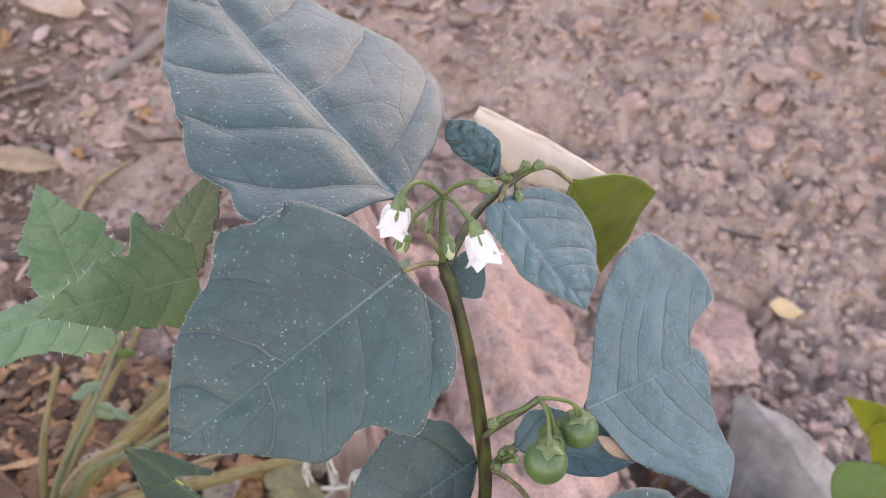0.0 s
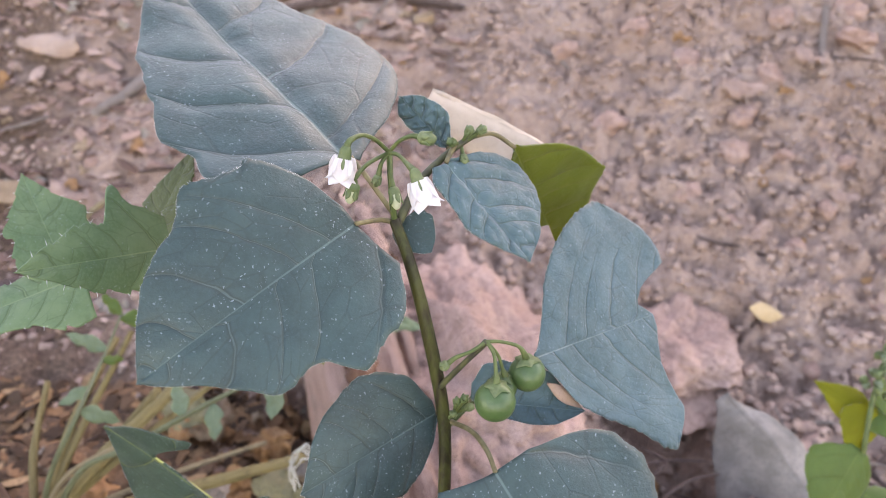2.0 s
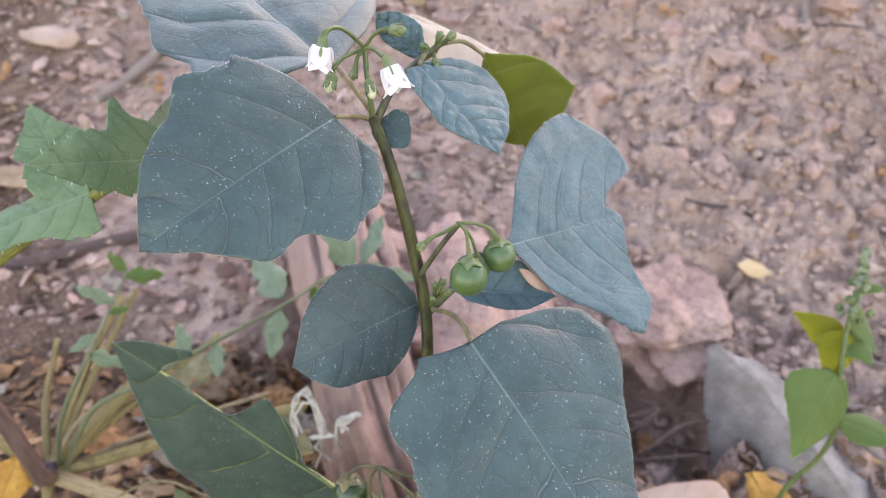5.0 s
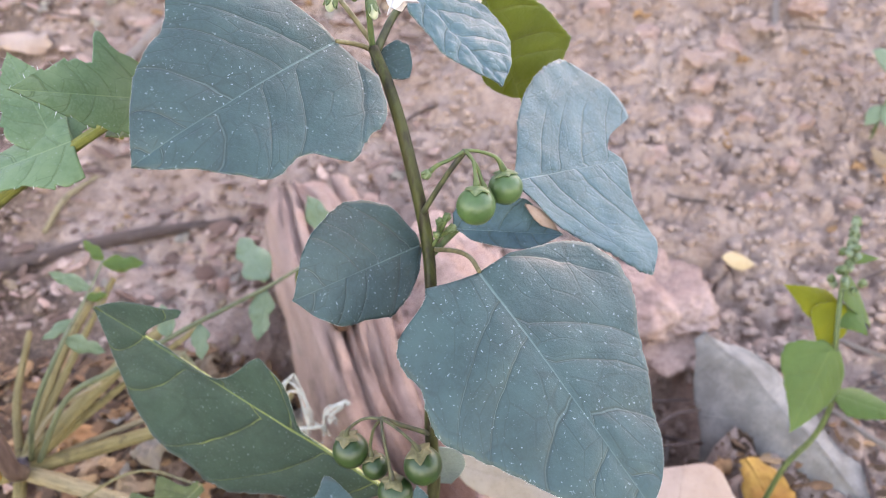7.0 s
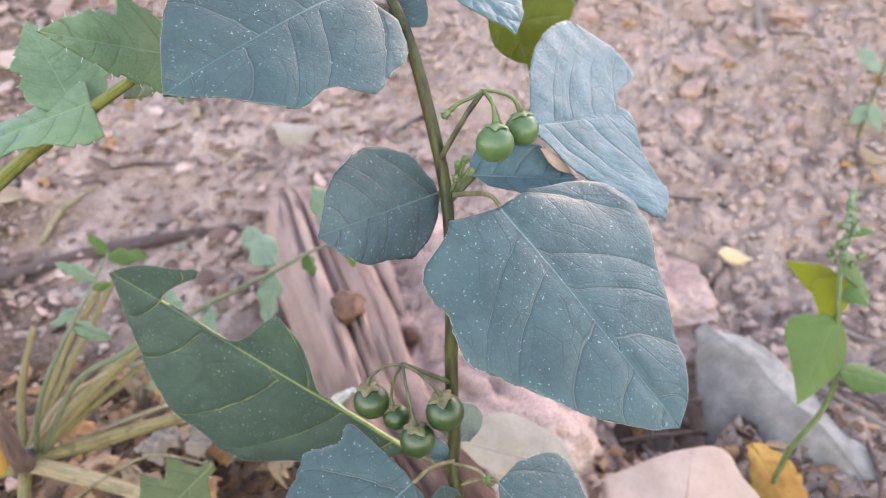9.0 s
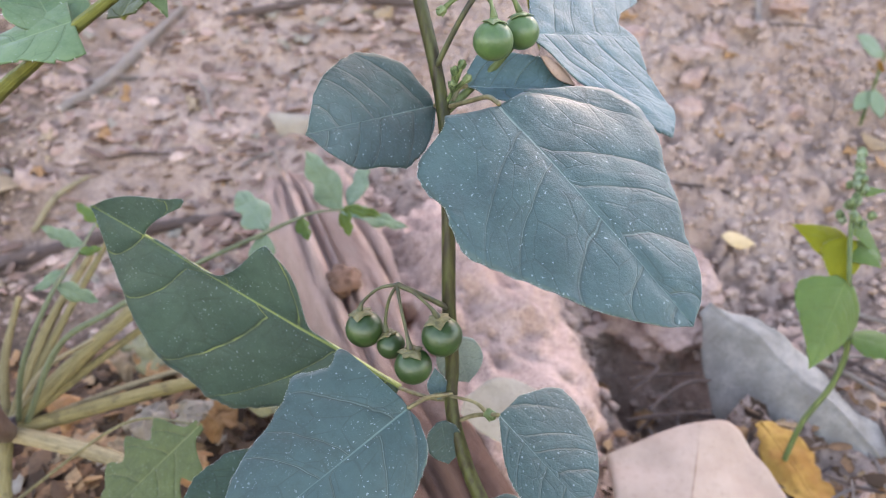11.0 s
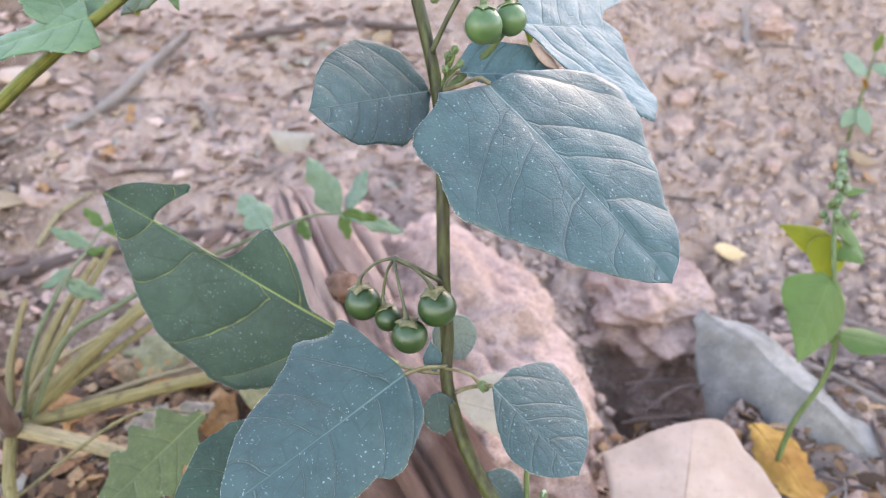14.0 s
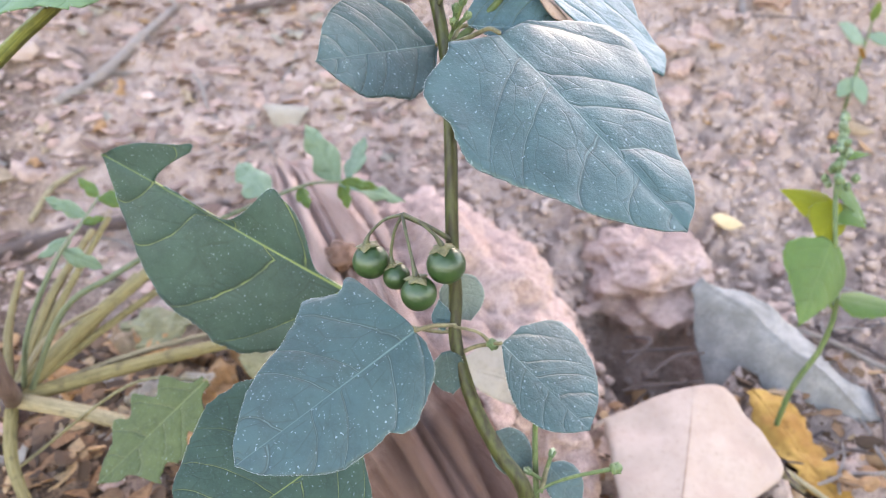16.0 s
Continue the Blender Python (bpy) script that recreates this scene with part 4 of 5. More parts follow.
leaf(plant, (0.0247, 0.0779, 0.0342), (0.0421, 0.0597, 0.0212), (0.183, -0.446, 0.876),
     (0.271, 0.529, 0.643, 0.66, 0.65, 0.63, 0.60, 0.56, 0.50, 0.425, 0.33, 0.20, 0),
     (0.009, 0.07, 0.139, 0.20, 0.255, 0.295, 0.32, 0.33, 0.315, 0.28, 0.22, 0.13, 0),
     back=(0.019, 0.000), fwd=(0.000, 0.000), cup=0.06, arch=0, petiole=[(0.0150, 0.0815, 0.0300), (0.0195, 0.0812, 0.0318)], seed=13, quilt=0.004, rib_r=0.0003, label="small oval lower leaf")
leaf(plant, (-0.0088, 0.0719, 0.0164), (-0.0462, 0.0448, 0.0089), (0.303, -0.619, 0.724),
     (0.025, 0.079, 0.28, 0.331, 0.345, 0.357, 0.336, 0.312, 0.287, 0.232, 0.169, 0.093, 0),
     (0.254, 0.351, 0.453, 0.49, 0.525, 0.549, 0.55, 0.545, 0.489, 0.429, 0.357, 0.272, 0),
     back=(0.000, 0.000), fwd=(0.000, 0.000), cup=0, arch=0, petiole=[(0.0155, 0.0800, 0.0280), (0.0040, 0.0800, 0.0210)], seed=14, material=LEAF_SHADED, rib=RIB_YELLOW, label="lowest leaf overlapped by another")
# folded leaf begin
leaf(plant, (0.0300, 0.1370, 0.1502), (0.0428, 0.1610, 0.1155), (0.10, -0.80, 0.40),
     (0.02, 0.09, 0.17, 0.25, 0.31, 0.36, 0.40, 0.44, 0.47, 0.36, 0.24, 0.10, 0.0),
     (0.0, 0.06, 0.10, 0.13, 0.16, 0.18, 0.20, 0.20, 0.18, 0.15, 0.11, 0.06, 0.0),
     fwd=(0.50, 0.0), material=LEAF_BACKLIT, petiole=[(0.0200, 0.1340, 0.1540), (0.0250, 0.1370, 0.1535), (0.0300, 0.1370, 0.1502)], seed=6, wave=0.02, rib_r=0.0004, hairs=0.0005, label="leaf folded down along its midrib, its backlight coloured olive")
# Same leaf's sunlit upper face, added as a separate cream-coloured blade
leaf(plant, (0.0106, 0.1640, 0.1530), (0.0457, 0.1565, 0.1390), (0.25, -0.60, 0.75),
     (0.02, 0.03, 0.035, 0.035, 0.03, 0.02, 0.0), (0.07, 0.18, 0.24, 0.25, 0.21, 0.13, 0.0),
     material=RIM_SUNLIT, seed=6, wave=0.03, cup=0.5, rib_r=0, label="upper half of the folded leaf, its sunlight coloured cream")
leaf(plant, (0.0373, 0.1050, 0.1101), (0.0455, 0.1050, 0.1027), (0.3, -0.8, 0.5), (0.02, 0.10, 0.14, 0.13, 0.06, 0.0), (0.02, 0.08, 0.12, 0.12, 0.06, 0.0),
     material=CURL_BROWN, seed=27, nu=20, nw=6, rib_r=0, hairs=0, cup=0.8, name="curled_rim", label="brown curled rim of a torn leaf")
# folded leaf end
leaf(plant, (0.0111, 0.0830, 0.0357), (0.0104, 0.0850, 0.0434), (0.1, -0.9, 0.3), (0.05, 0.22, 0.30, 0.30, 0.22, 0.10, 0.0), (0.05, 0.22, 0.30, 0.30, 0.22, 0.10, 0.0),
     material=LEAF_YOUNG_SKYLIT, seed=15, nu=20, nw=6, rib_r=0.0002, hairs=0.0003, label="tiny leaf at the lower node")
leaf(plant, (0.0113, 0.0795, 0.0318), (0.0125, 0.0775, 0.0205), (0.1, -0.8, 0.5), (0.1, 0.28, 0.34, 0.36, 0.33, 0.22, 0.0), (0.1, 0.28, 0.36, 0.38, 0.34, 0.22, 0.0),
     seed=16, nu=20, nw=6, rib_r=0.0002, hairs=0.0003, label="small dark leaf under the lower node")
leaf(plant, (0.0150, 0.0960, 0.0440), (0.0192, 0.0975, 0.0290), (0.2, -0.95, -0.1), (0.1, 0.3, 0.36, 0.38, 0.34, 0.22, 0.0), (0.1, 0.3, 0.36, 0.38, 0.34, 0.22, 0.0),
     material=LEAF_PALE, petiole=[(0.0146, 0.0875, 0.0480), (0.0140, 0.0930, 0.0470), (0.0150, 0.0960, 0.0440)], seed=17, nu=20, nw=6, rib_r=0.0002, hairs=0.0003, label="pale leaf underside behind the stem")
leaf(plant, (0.0225, 0.0790, 0.0055), (0.0325, 0.0770, -0.0050), (0.1, -0.6, 0.8), (0.1, 0.3, 0.38, 0.40, 0.36, 0.24, 0.0), (0.1, 0.3, 0.38, 0.40, 0.36, 0.24, 0.0),
     petiole=[(0.0225, 0.0715, 0.0060), (0.0228, 0.0750, 0.0060), (0.0225, 0.0790, 0.0055)], seed=18, nu=20, nw=6, rib_r=0.0002, hairs=0.0003, label="small low oval leaf")
leaf(plant, (0.0362, 0.0745, -0.0016), (0.0440, 0.0690, -0.0100), (0.2, -0.6, 0.8), (0.1, 0.3, 0.40, 0.42, 0.38, 0.24, 0.0), (0.1, 0.3, 0.40, 0.42, 0.38, 0.24, 0.0),
     petiole=[(0.0336, 0.0690, -0.0041), (0.0350, 0.0720, -0.0020), (0.0362, 0.0745, -0.0016)], seed=19, nu=20, nw=6, rib_r=0.0002, hairs=0.0003, label="small low oval leaf")


def berry(center, r, top, stalk, dry=False, phase=0.0):
    """A green berry hanging by its stalk; top: the way from its middle to the calyx."""
    top = Vector(top).normalized()
    c = Vector(center)
    ob = part("berry", blob(c, (r, r, r * 0.97), axis=top, rings=20, sides=28), BERRY if dry else BERRY_YOUNG, plant)
    cap = c + top * r * 0.97
    side = top.orthogonal().normalized()
    other = top.cross(side)
    geos = [blob(cap, (r * 0.26, r * 0.26, r * 0.16), axis=top)]
    for i in range(5):
        th = 2 * math.pi * i / 5 + phase
        out, tan = side * math.cos(th) + other * math.sin(th), other * math.cos(th) - side * math.sin(th)
        vs, fs = [], []
        for k in range(8):
            u = k / 7
            ph = 0.12 + u * (0.60 + 0.12 * math.sin(i * 2.3 + phase * 9))
            wd = r * 0.40 * (1 - u ** 1.6) + r * 0.01
            for lift in (1.05, 1.012):
                q = top * math.cos(ph) + out * math.sin(ph)
                for v in (-1, 0, 1):
                    vs.append(c + (q + tan * (wd / r) * v).normalized() * r * (lift + (0.12 if dry else 0.05) * u * u))
        for k in range(7):
            a = k * 6
            fs += [(a, a + 6, a + 7, a + 1), (a + 1, a + 7, a + 8, a + 2), (a + 3, a + 4, a + 10, a + 9), (a + 4, a + 5, a + 11, a + 10),
                   (a, a + 3, a + 9, a + 6), (a + 2, a + 8, a + 11, a + 5)]
        fs.append((42, 43, 44, 47, 46, 45))
        geos.append((vs, fs, None))
    part("calyx", join(*geos), CALYX_DRY if dry else CALYX, ob, "dry tan calyx" if dry else "")
    part("pedicel", tube(list(stalk) + [cap + top * r * 0.1], (0.00042, 0.00036, 0.0004, 0.0008), 8, 20), STEM_DARK if dry else STALK, ob)
    return ob


U2 = (0.0236, 0.1008, 0.1252)
part("peduncle", tube([(0.0143, 0.1045, 0.1092), (0.0193, 0.1015, 0.1188), U2], (0.0007, 0.0006, 0.0007), 8, 16), STEM_DARK, plant)
berry((0.0254, 0.0941, 0.1156), 0.0041, (0.05, 0.15, 1), [U2, (0.0250, 0.0985, 0.1240), (0.0254, 0.0960, 0.1218)])
berry((0.0323, 0.1020, 0.1158), 0.0038, (-0.1, 0.05, 1), [U2, (0.0266, 0.1015, 0.1246), (0.0302, 0.1022, 0.1228)], phase=0.5)
berry((0.0272, 0.1000, 0.1138), 0.0030, (0.1, 0.05, 1), [U2, (0.0260, 0.1010, 0.1215), (0.0270, 0.1003, 0.1185)], phase=0.9)
U3 = (0.0030, 0.0850, 0.0661)
part("peduncle", tube([(0.0146, 0.0885, 0.0570), (0.0090, 0.0860, 0.0621), U3], (0.0007, 0.0006, 0.0007), 8, 16), STEM_DARK, plant)
berry((-0.0053, 0.0875, 0.0536), 0.0044, (-0.15, 0.1, 1), [U3, (-0.0013, 0.0870, 0.0642), (-0.0050, 0.0880, 0.0605)], True)
berry((0.0006, 0.0853, 0.0502), 0.0033, (-0.25, 0.1, 1), [U3, (0.0009, 0.0860, 0.0616), (-0.0003, 0.0862, 0.0560)], True, 0.4)
berry((0.0056, 0.0780, 0.0492), 0.0042, (-0.1, 0.0, 1), [U3, (0.0035, 0.0820, 0.0631), (0.0046, 0.0792, 0.0570)], True, 0.8)
berry((0.0123, 0.0811, 0.0545), 0.0046, (-0.15, 0.05, 1), [U3, (0.0065, 0.0830, 0.0649), (0.0098, 0.0815, 0.0622)], True, 0.2)


def bud(pts, length, r, tipmat, name="flower_bud", stalk=None):
    """A closed bud at the end of its stalk: green calyx and a paler tip."""
    a, b = Vector(pts[-2]), Vector(pts[-1])
    d = (b - a).normalized()
    ob = part(name, blob(b + d * length * 0.5, (r, r, length * 0.62), axis=d, rings=10, sides=12), tipmat, plant)
    part("calyx", join(blob(b + d * length * 0.2, (r * 1.08, r * 1.08, length * 0.34), axis=d, rings=8, sides=12), *star(b + d * length * 0.3, d, 5, length * 0.55, r * 0.45, 0.92, r0=r * 0.9)), CALYX, ob)
    part("pedicel", tube(pts, (0.0004, 0.0004, 0.0006), 7, 16), stalk or STALK, ob)
    return ob


U1 = (0.0044, 0.1160, 0.1588)
part("peduncle", tube([(0.0046, 0.1180, 0.1420), (0.0043, 0.1170, 0.1518), U1], (0.0007, 0.0006, 0.0006), 8, 16), STALK, plant)
bud([U1, (0.0064, 0.1150, 0.1615), (0.0087, 0.1140, 0.1631), (0.0105, 0.1132, 0.1632)], 0.0030, 0.0012, CALYX)
bud([U1, (0.0008, 0.1120, 0.1583), (-0.0010, 0.1090, 0.1573), (-0.0015, 0.1085, 0.1558)], 0.0034, 0.0012, BUDTIP)
bud([U1, (0.0031, 0.1140, 0.1576), (0.0024, 0.1132, 0.1552)], 0.0020, 0.0008, CALYX)
bud([U1, (0.0048, 0.1130, 0.1558), (0.0054, 0.1112, 0.1535)], 0.0036, 0.0011, BUDTIP)
bud([U2, (0.0205, 0.0990, 0.1241), (0.0178, 0.0985, 0.1231), (0.0160, 0.0980, 0.1218)], 0.0018, 0.0009, CALYX)
for q in ((0.0166, 0.1310, 0.1540), (0.0193, 0.1320, 0.1556), (0.0216, 0.1330, 0.1555), (0.0185, 0.1300, 0.1515)):
    bud([(0.0180, 0.1325, 0.1530), tuple((Vector(q) + Vector((0.0180, 0.1325, 0.1530))) * 0.5), q], 0.0020, 0.0009, CALYX)
for q in ((0.0178, 0.1010, 0.1078), (0.0192, 0.1005, 0.1092), (0.0200, 0.1012, 0.1062), (0.0172, 0.1005, 0.1052)):
    bud([(0.0160, 0.1030, 0.1010), (0.0172, 0.1022, 0.1035), q], 0.0018, 0.0008, CALYX)
bud([(0.0138, 0.0820, 0.0372), (0.0192, 0.0810, 0.0358), (0.0218, 0.0801, 0.0336)], 0.0026, 0.0012, CALYX, stalk=PETIOLE)
for q in ((0.0368, 0.0750, 0.0005), (0.0316, 0.0740, -0.0035)):
    bud([(0.0335, 0.0695, -0.0060), (0.0340, 0.0715, -0.0040), q], 0.0022, 0.0008, BUDTIP)
bud([(0.0290, 0.0675, -0.0080), (0.0336, 0.0690, -0.0041), (0.0409, 0.0700, -0.0021), (0.0515, 0.0708, -0.0012)], 0.0026, 0.0014, CALYX)
part("side_shoot", tube([(0.0326, 0.0680, -0.0200), (0.0333, 0.0780, -0.0001), (0.0337, 0.0800, 0.0110)], (0.0009, 0.0008, 0.0006), 8, 16), STALK, plant)


def flower(stalk, d, length, width, spread, phase=0.0):
    """A nodding white flower: five half-open petals, green calyx, yellow anthers inside."""
    a, d = Vector(stalk[-1]), Vector(d).normalized()
    ob = part("flower", blob(a + d * 0.0010, (0.0011, 0.0011, 0.0016), axis=d, rings=8, sides=12), CALYX, plant, "nodding white flower with green calyx")
    part("calyx", join(*star(a + d * 0.0012, d, 5, 0.0026, 0.0008, 0.86, r0=0.0009, phase=phase + 0.6)), CALYX, ob)
    for g in star(a + d * 0.0018, d, 5, length, width, spread, r0=0.0009, phase=phase, curl=0.25, mat_thick=0.00015):
        part("petal", g, PETAL, ob)
    part("anthers", blob(a + d * (0.0018 + length * 0.35), (0.0009, 0.0009, length * 0.32), axis=d), ANTHER, ob, "yellow anther cone")
    part("pedicel", tube(stalk, (0.00042, 0.0004, 0.0007), 8, 20), STALK, ob)
    return ob


flower([U1, (0.0022, 0.1140, 0.1622), (0.0003, 0.1110, 0.1645), (-0.0014, 0.1080, 0.1649), (-0.0021, 0.1068, 0.1640)], (-0.22, -0.18, -0.95), 0.0052, 0.0025, 1.0)
flower([U1, (0.0065, 0.1130, 0.1596), (0.0082, 0.1100, 0.1594), (0.0097, 0.1066, 0.1597)], (0.34, -0.30, -0.88), 0.0060, 0.0025, 0.95, 0.3)


# ---- sow-thistle with spiny leaves ----
sow = thing("sowthistle", (-0.268, 0.165, -0.095), "spiny-leaved green sow-thistle with a ridged yellow-green stem", "plant")
part("stem", tube([(-0.268, 0.165, -0.110), (-0.235, 0.160, -0.020), (-0.175, 0.150, 0.045), (-0.1060, 0.1390, 0.0955), (-0.0884, 0.1345, 0.1070), (-0.0728, 0.1310, 0.1165), (-0.0600, 0.1285, 0.1240)],
                  (0.0024, 0.0021, 0.0018, 0.0015, 0.0012), 10, 50, ridge=0.16), STALK_YELLOW, sow)
SPINY = dict(teeth=(0.10, 6), hairs=0.0013, per=0.01, every=7, nu=72, rib_r=0.0006, material=SOW, rib=STALK_YELLOW)
leaf(sow, (-0.0470, 0.1255, 0.1300), (-0.0645, 0.0990, 0.1415), (0.42, -0.78, 0.50), (0.34, 0.30, 0.27, 0.25, 0.22, 0.20, 0.15, 0.10, 0.05, 0.0),
     (0.22, 0.28, 0.34, 0.46, 0.22, 0.25, 0.20, 0.14, 0.08, 0.0), seed=21, cup=0.1, label="pointed spiny leaf", **SPINY)
leaf(sow, (-0.0770, 0.1315, 0.1160), (-0.0925, 0.1500, 0.1360), (0.55, -0.75, 0.35), (0.12, 0.24, 0.30, 0.30, 0.26, 0.30, 0.22, 0.14, 0.07, 0.0),
     (0.15, 0.28, 0.36, 0.38, 0.30, 0.34, 0.24, 0.14, 0.07, 0.0), seed=22, label="upright spiny leaf", **SPINY)
leaf(sow, (-0.0725, 0.1310, 0.1185), (-0.1120, 0.1160, 0.1080), (-0.1, -0.55, 0.85), (0.26, 0.30, 0.25, 0.20, 0.18, 0.19, 0.15, 0.11, 0.06, 0.0),
     (0.22, 0.26, 0.20, 0.17, 0.16, 0.17, 0.14, 0.10, 0.06, 0.0), seed=23, cup=0.15, twist=25, label="drooping spiny leaf", **SPINY)
# Turned-away leaf: its shaded underside put into the colour by the darker olive
leaf(sow, (-0.0610, 0.1310, 0.1190), (-0.0500, 0.1570, 0.1400), (-0.5, -0.7, 0.5), (0.15, 0.22, 0.28, 0.28, 0.26, 0.24, 0.20, 0.14, 0.07, 0.0),
     (0.15, 0.22, 0.28, 0.28, 0.26, 0.24, 0.20, 0.14, 0.07, 0.0), seed=24, label="spiny leaf turned away, its shade coloured dark olive", **{**SPINY, "material": SOW_DARK})
leaf(sow, (-0.0660, 0.1330, -0.0080), (-0.0990, 0.1120, -0.0300), (0.0, -0.45, 0.9), (0.05, 0.10, 0.38, 0.22, 0.40, 0.28, 0.36, 0.16, 0.10, 0.0),
     (0.05, 0.10, 0.32, 0.20, 0.36, 0.24, 0.30, 0.16, 0.10, 0.0), petiole=[(-0.150, 0.150, -0.055), (-0.100, 0.150, -0.020), (-0.0660, 0.1330, -0.0080)], seed=25, label="low lobed spiny leaf", **{**SPINY, "material": SOW_DARK})
leaf(sow, (-0.1450, 0.1150, -0.0520), (-0.1120, 0.1000, -0.0420), (0.0, -0.45, 0.9), (0.05, 0.2, 0.36, 0.34, 0.30, 0.20, 0.0),
     (0.05, 0.2, 0.36, 0.34, 0.30, 0.20, 0.0), seed=26, label="low lobed spiny leaf", **{**SPINY, "material": SOW_DARK})

# ---- withered weed with radiating straw stems ----
weed = thing("withered_weed", (-0.150, 0.164, -0.062), "withered weed with straw-coloured stems spreading from a dark crown", "plant")
part("crown", blob((-0.150, 0.165, -0.034), (0.0055, 0.0055, 0.008), rings=10, sides=14, lump=0.3, freq=2), CROWN, weed, "dark purplish brown root crown")
for end, mid, r, mt in (((-0.104, 0.220, -0.004), (-0.128, 0.190, -0.016), 0.0034, STRAW), ((-0.118, 0.224, -0.012), (-0.134, 0.196, -0.024), 0.0026, STRAW), ((-0.050, 0.204, -0.033), (-0.105, 0.180, -0.030), 0.0032, STRAW),
                        ((-0.086, 0.146, -0.042), (-0.118, 0.154, -0.034), 0.0033, STRAW_PALE), ((-0.135, 0.130, -0.062), (-0.145, 0.145, -0.045), 0.0025, STRAW),
                        ((-0.120, 0.185, -0.006), (-0.138, 0.176, -0.014), 0.0012, STRAW_PALE), ((-0.215, 0.190, 0.000), (-0.180, 0.175, -0.015), 0.0025, STRAW),
                        ((-0.129, 0.235, 0.012), (-0.142, 0.198, -0.012), 0.0018, STRAW), ((-0.200, 0.160, -0.040), (-0.175, 0.160, -0.036), 0.0030, STRAW),
                        ((-0.092, 0.228, -0.010), (-0.122, 0.195, -0.020), 0.0018, STRAW), ((-0.140, 0.240, 0.004), (-0.146, 0.200, -0.010), 0.0022, STRAW),
                        ((-0.070, 0.215, -0.036), (-0.110, 0.188, -0.030), 0.0014, STRAW_PALE), ((-0.165, 0.220, -0.005), (-0.160, 0.190, -0.018), 0.0018, STRAW)):
    part("stem", tube([(-0.150, 0.164, -0.032), mid, end], (r, r * 0.9, r * 0.7), 8, 20, rough=0.12, ridge=0.08), mt, weed)

part("stalk", tube([(-0.149, 0.163, -0.032), (-0.1415, 0.150, -0.014), (-0.1445, 0.149, 0.019), (-0.152, 0.146, 0.055)], (0.0034, 0.0032, 0.0030, 0.0028), 10, 30, rough=0.1, ridge=0.06), BROWNSTALK, weed, "purplish brown upright stalk")
leaf(weed, (-0.146, 0.150, -0.004), (-0.158, 0.140, -0.026), (0.2, -0.8, 0.5), (0.05, 0.2, 0.28, 0.24, 0.12, 0.0), (0.05, 0.2, 0.28, 0.24, 0.12, 0.0), material=OCHRE, rib_r=0.0003, hairs=0, nu=24, nw=8, seed=35, wave=0.1, cup=0.3, label="withered ochre yellow leaf")

# ---- thin pale herb with two pinnate leaves, their lobes set along the rachis ----
herb = thing("pale_herb", (-0.147, 0.167, -0.036), "slender pale grey-green herb with lobed feathery leaves", "plant")


def pinnate(rachis, lobes, r=0.0012):
    """One divided leaf: a rachis and its lobes, each from its base to its tip with its half width."""
    ob = part("rachis", tube(rachis, (r, r * 0.9, r * 0.7, r * 0.45), 8, 40), HERB_STEM, herb)
    for k, (b, t, u, w, mt) in enumerate(lobes):
        prof = (0.05, w * 0.75, w, w * 0.62, w * 0.80, w * 0.45, 0.0)
        geo, mid, edge, nz = leaf_geo(b, t, u, prof, (0.05, w * 0.6, w * 0.9, w * 0.95, w * 0.55, w * 0.5, 0.0), nu=24, nw=6, quilt=0.01, seed=30 + k, cup=0.3, wave=0.05, arch=0.1)
        part("lobe", geo, mt, ob)


pinnate([(-0.147, 0.167, -0.036), (-0.122, 0.164, 0.004), (-0.101, 0.165, 0.017), (-0.078, 0.175, 0.026), (-0.0504, 0.1946, 0.0308), (-0.036, 0.218, 0.028), (-0.026, 0.235, 0.022)],
        (((-0.026, 0.235, 0.022), (-0.0386, 0.2426, 0.0475), (0.3, -0.9, 0.3), 0.25, HERB), ((-0.052, 0.205, 0.028), (-0.0664, 0.2266, 0.0368), (0.2, -0.8, 0.6), 0.26, HERB),
         ((-0.0504, 0.1946, 0.0308), (-0.0523, 0.1797, 0.0166), (0.3, -0.8, 0.4), 0.24, HERB), ((-0.026, 0.235, 0.022), (0.003, 0.250, 0.005), (0.0, -0.6, 0.8), 0.12, HERB),
         ((-0.022, 0.240, 0.022), (-0.014, 0.262, 0.034), (-0.2, -0.8, 0.5), 0.18, HERB), ((-0.025, 0.236, 0.022), (-0.0225, 0.231, 0.0105), (0.1, -0.9, 0.3), 0.26, SEEDLING),
         ((-0.024, 0.237, 0.022), (-0.008, 0.240, 0.016), (0.1, -0.8, 0.5), 0.16, SEEDLING), ((-0.040, 0.212, 0.029), (-0.036, 0.205, 0.022), (0.2, -0.8, 0.5), 0.3, SEEDLING),
         ((-0.082, 0.173, 0.025), (-0.086, 0.182, 0.034), (0.2, -0.8, 0.5), 0.26, HERB), ((-0.072, 0.178, 0.027), (-0.070, 0.168, 0.018), (0.2, -0.8, 0.5), 0.26, HERB)))
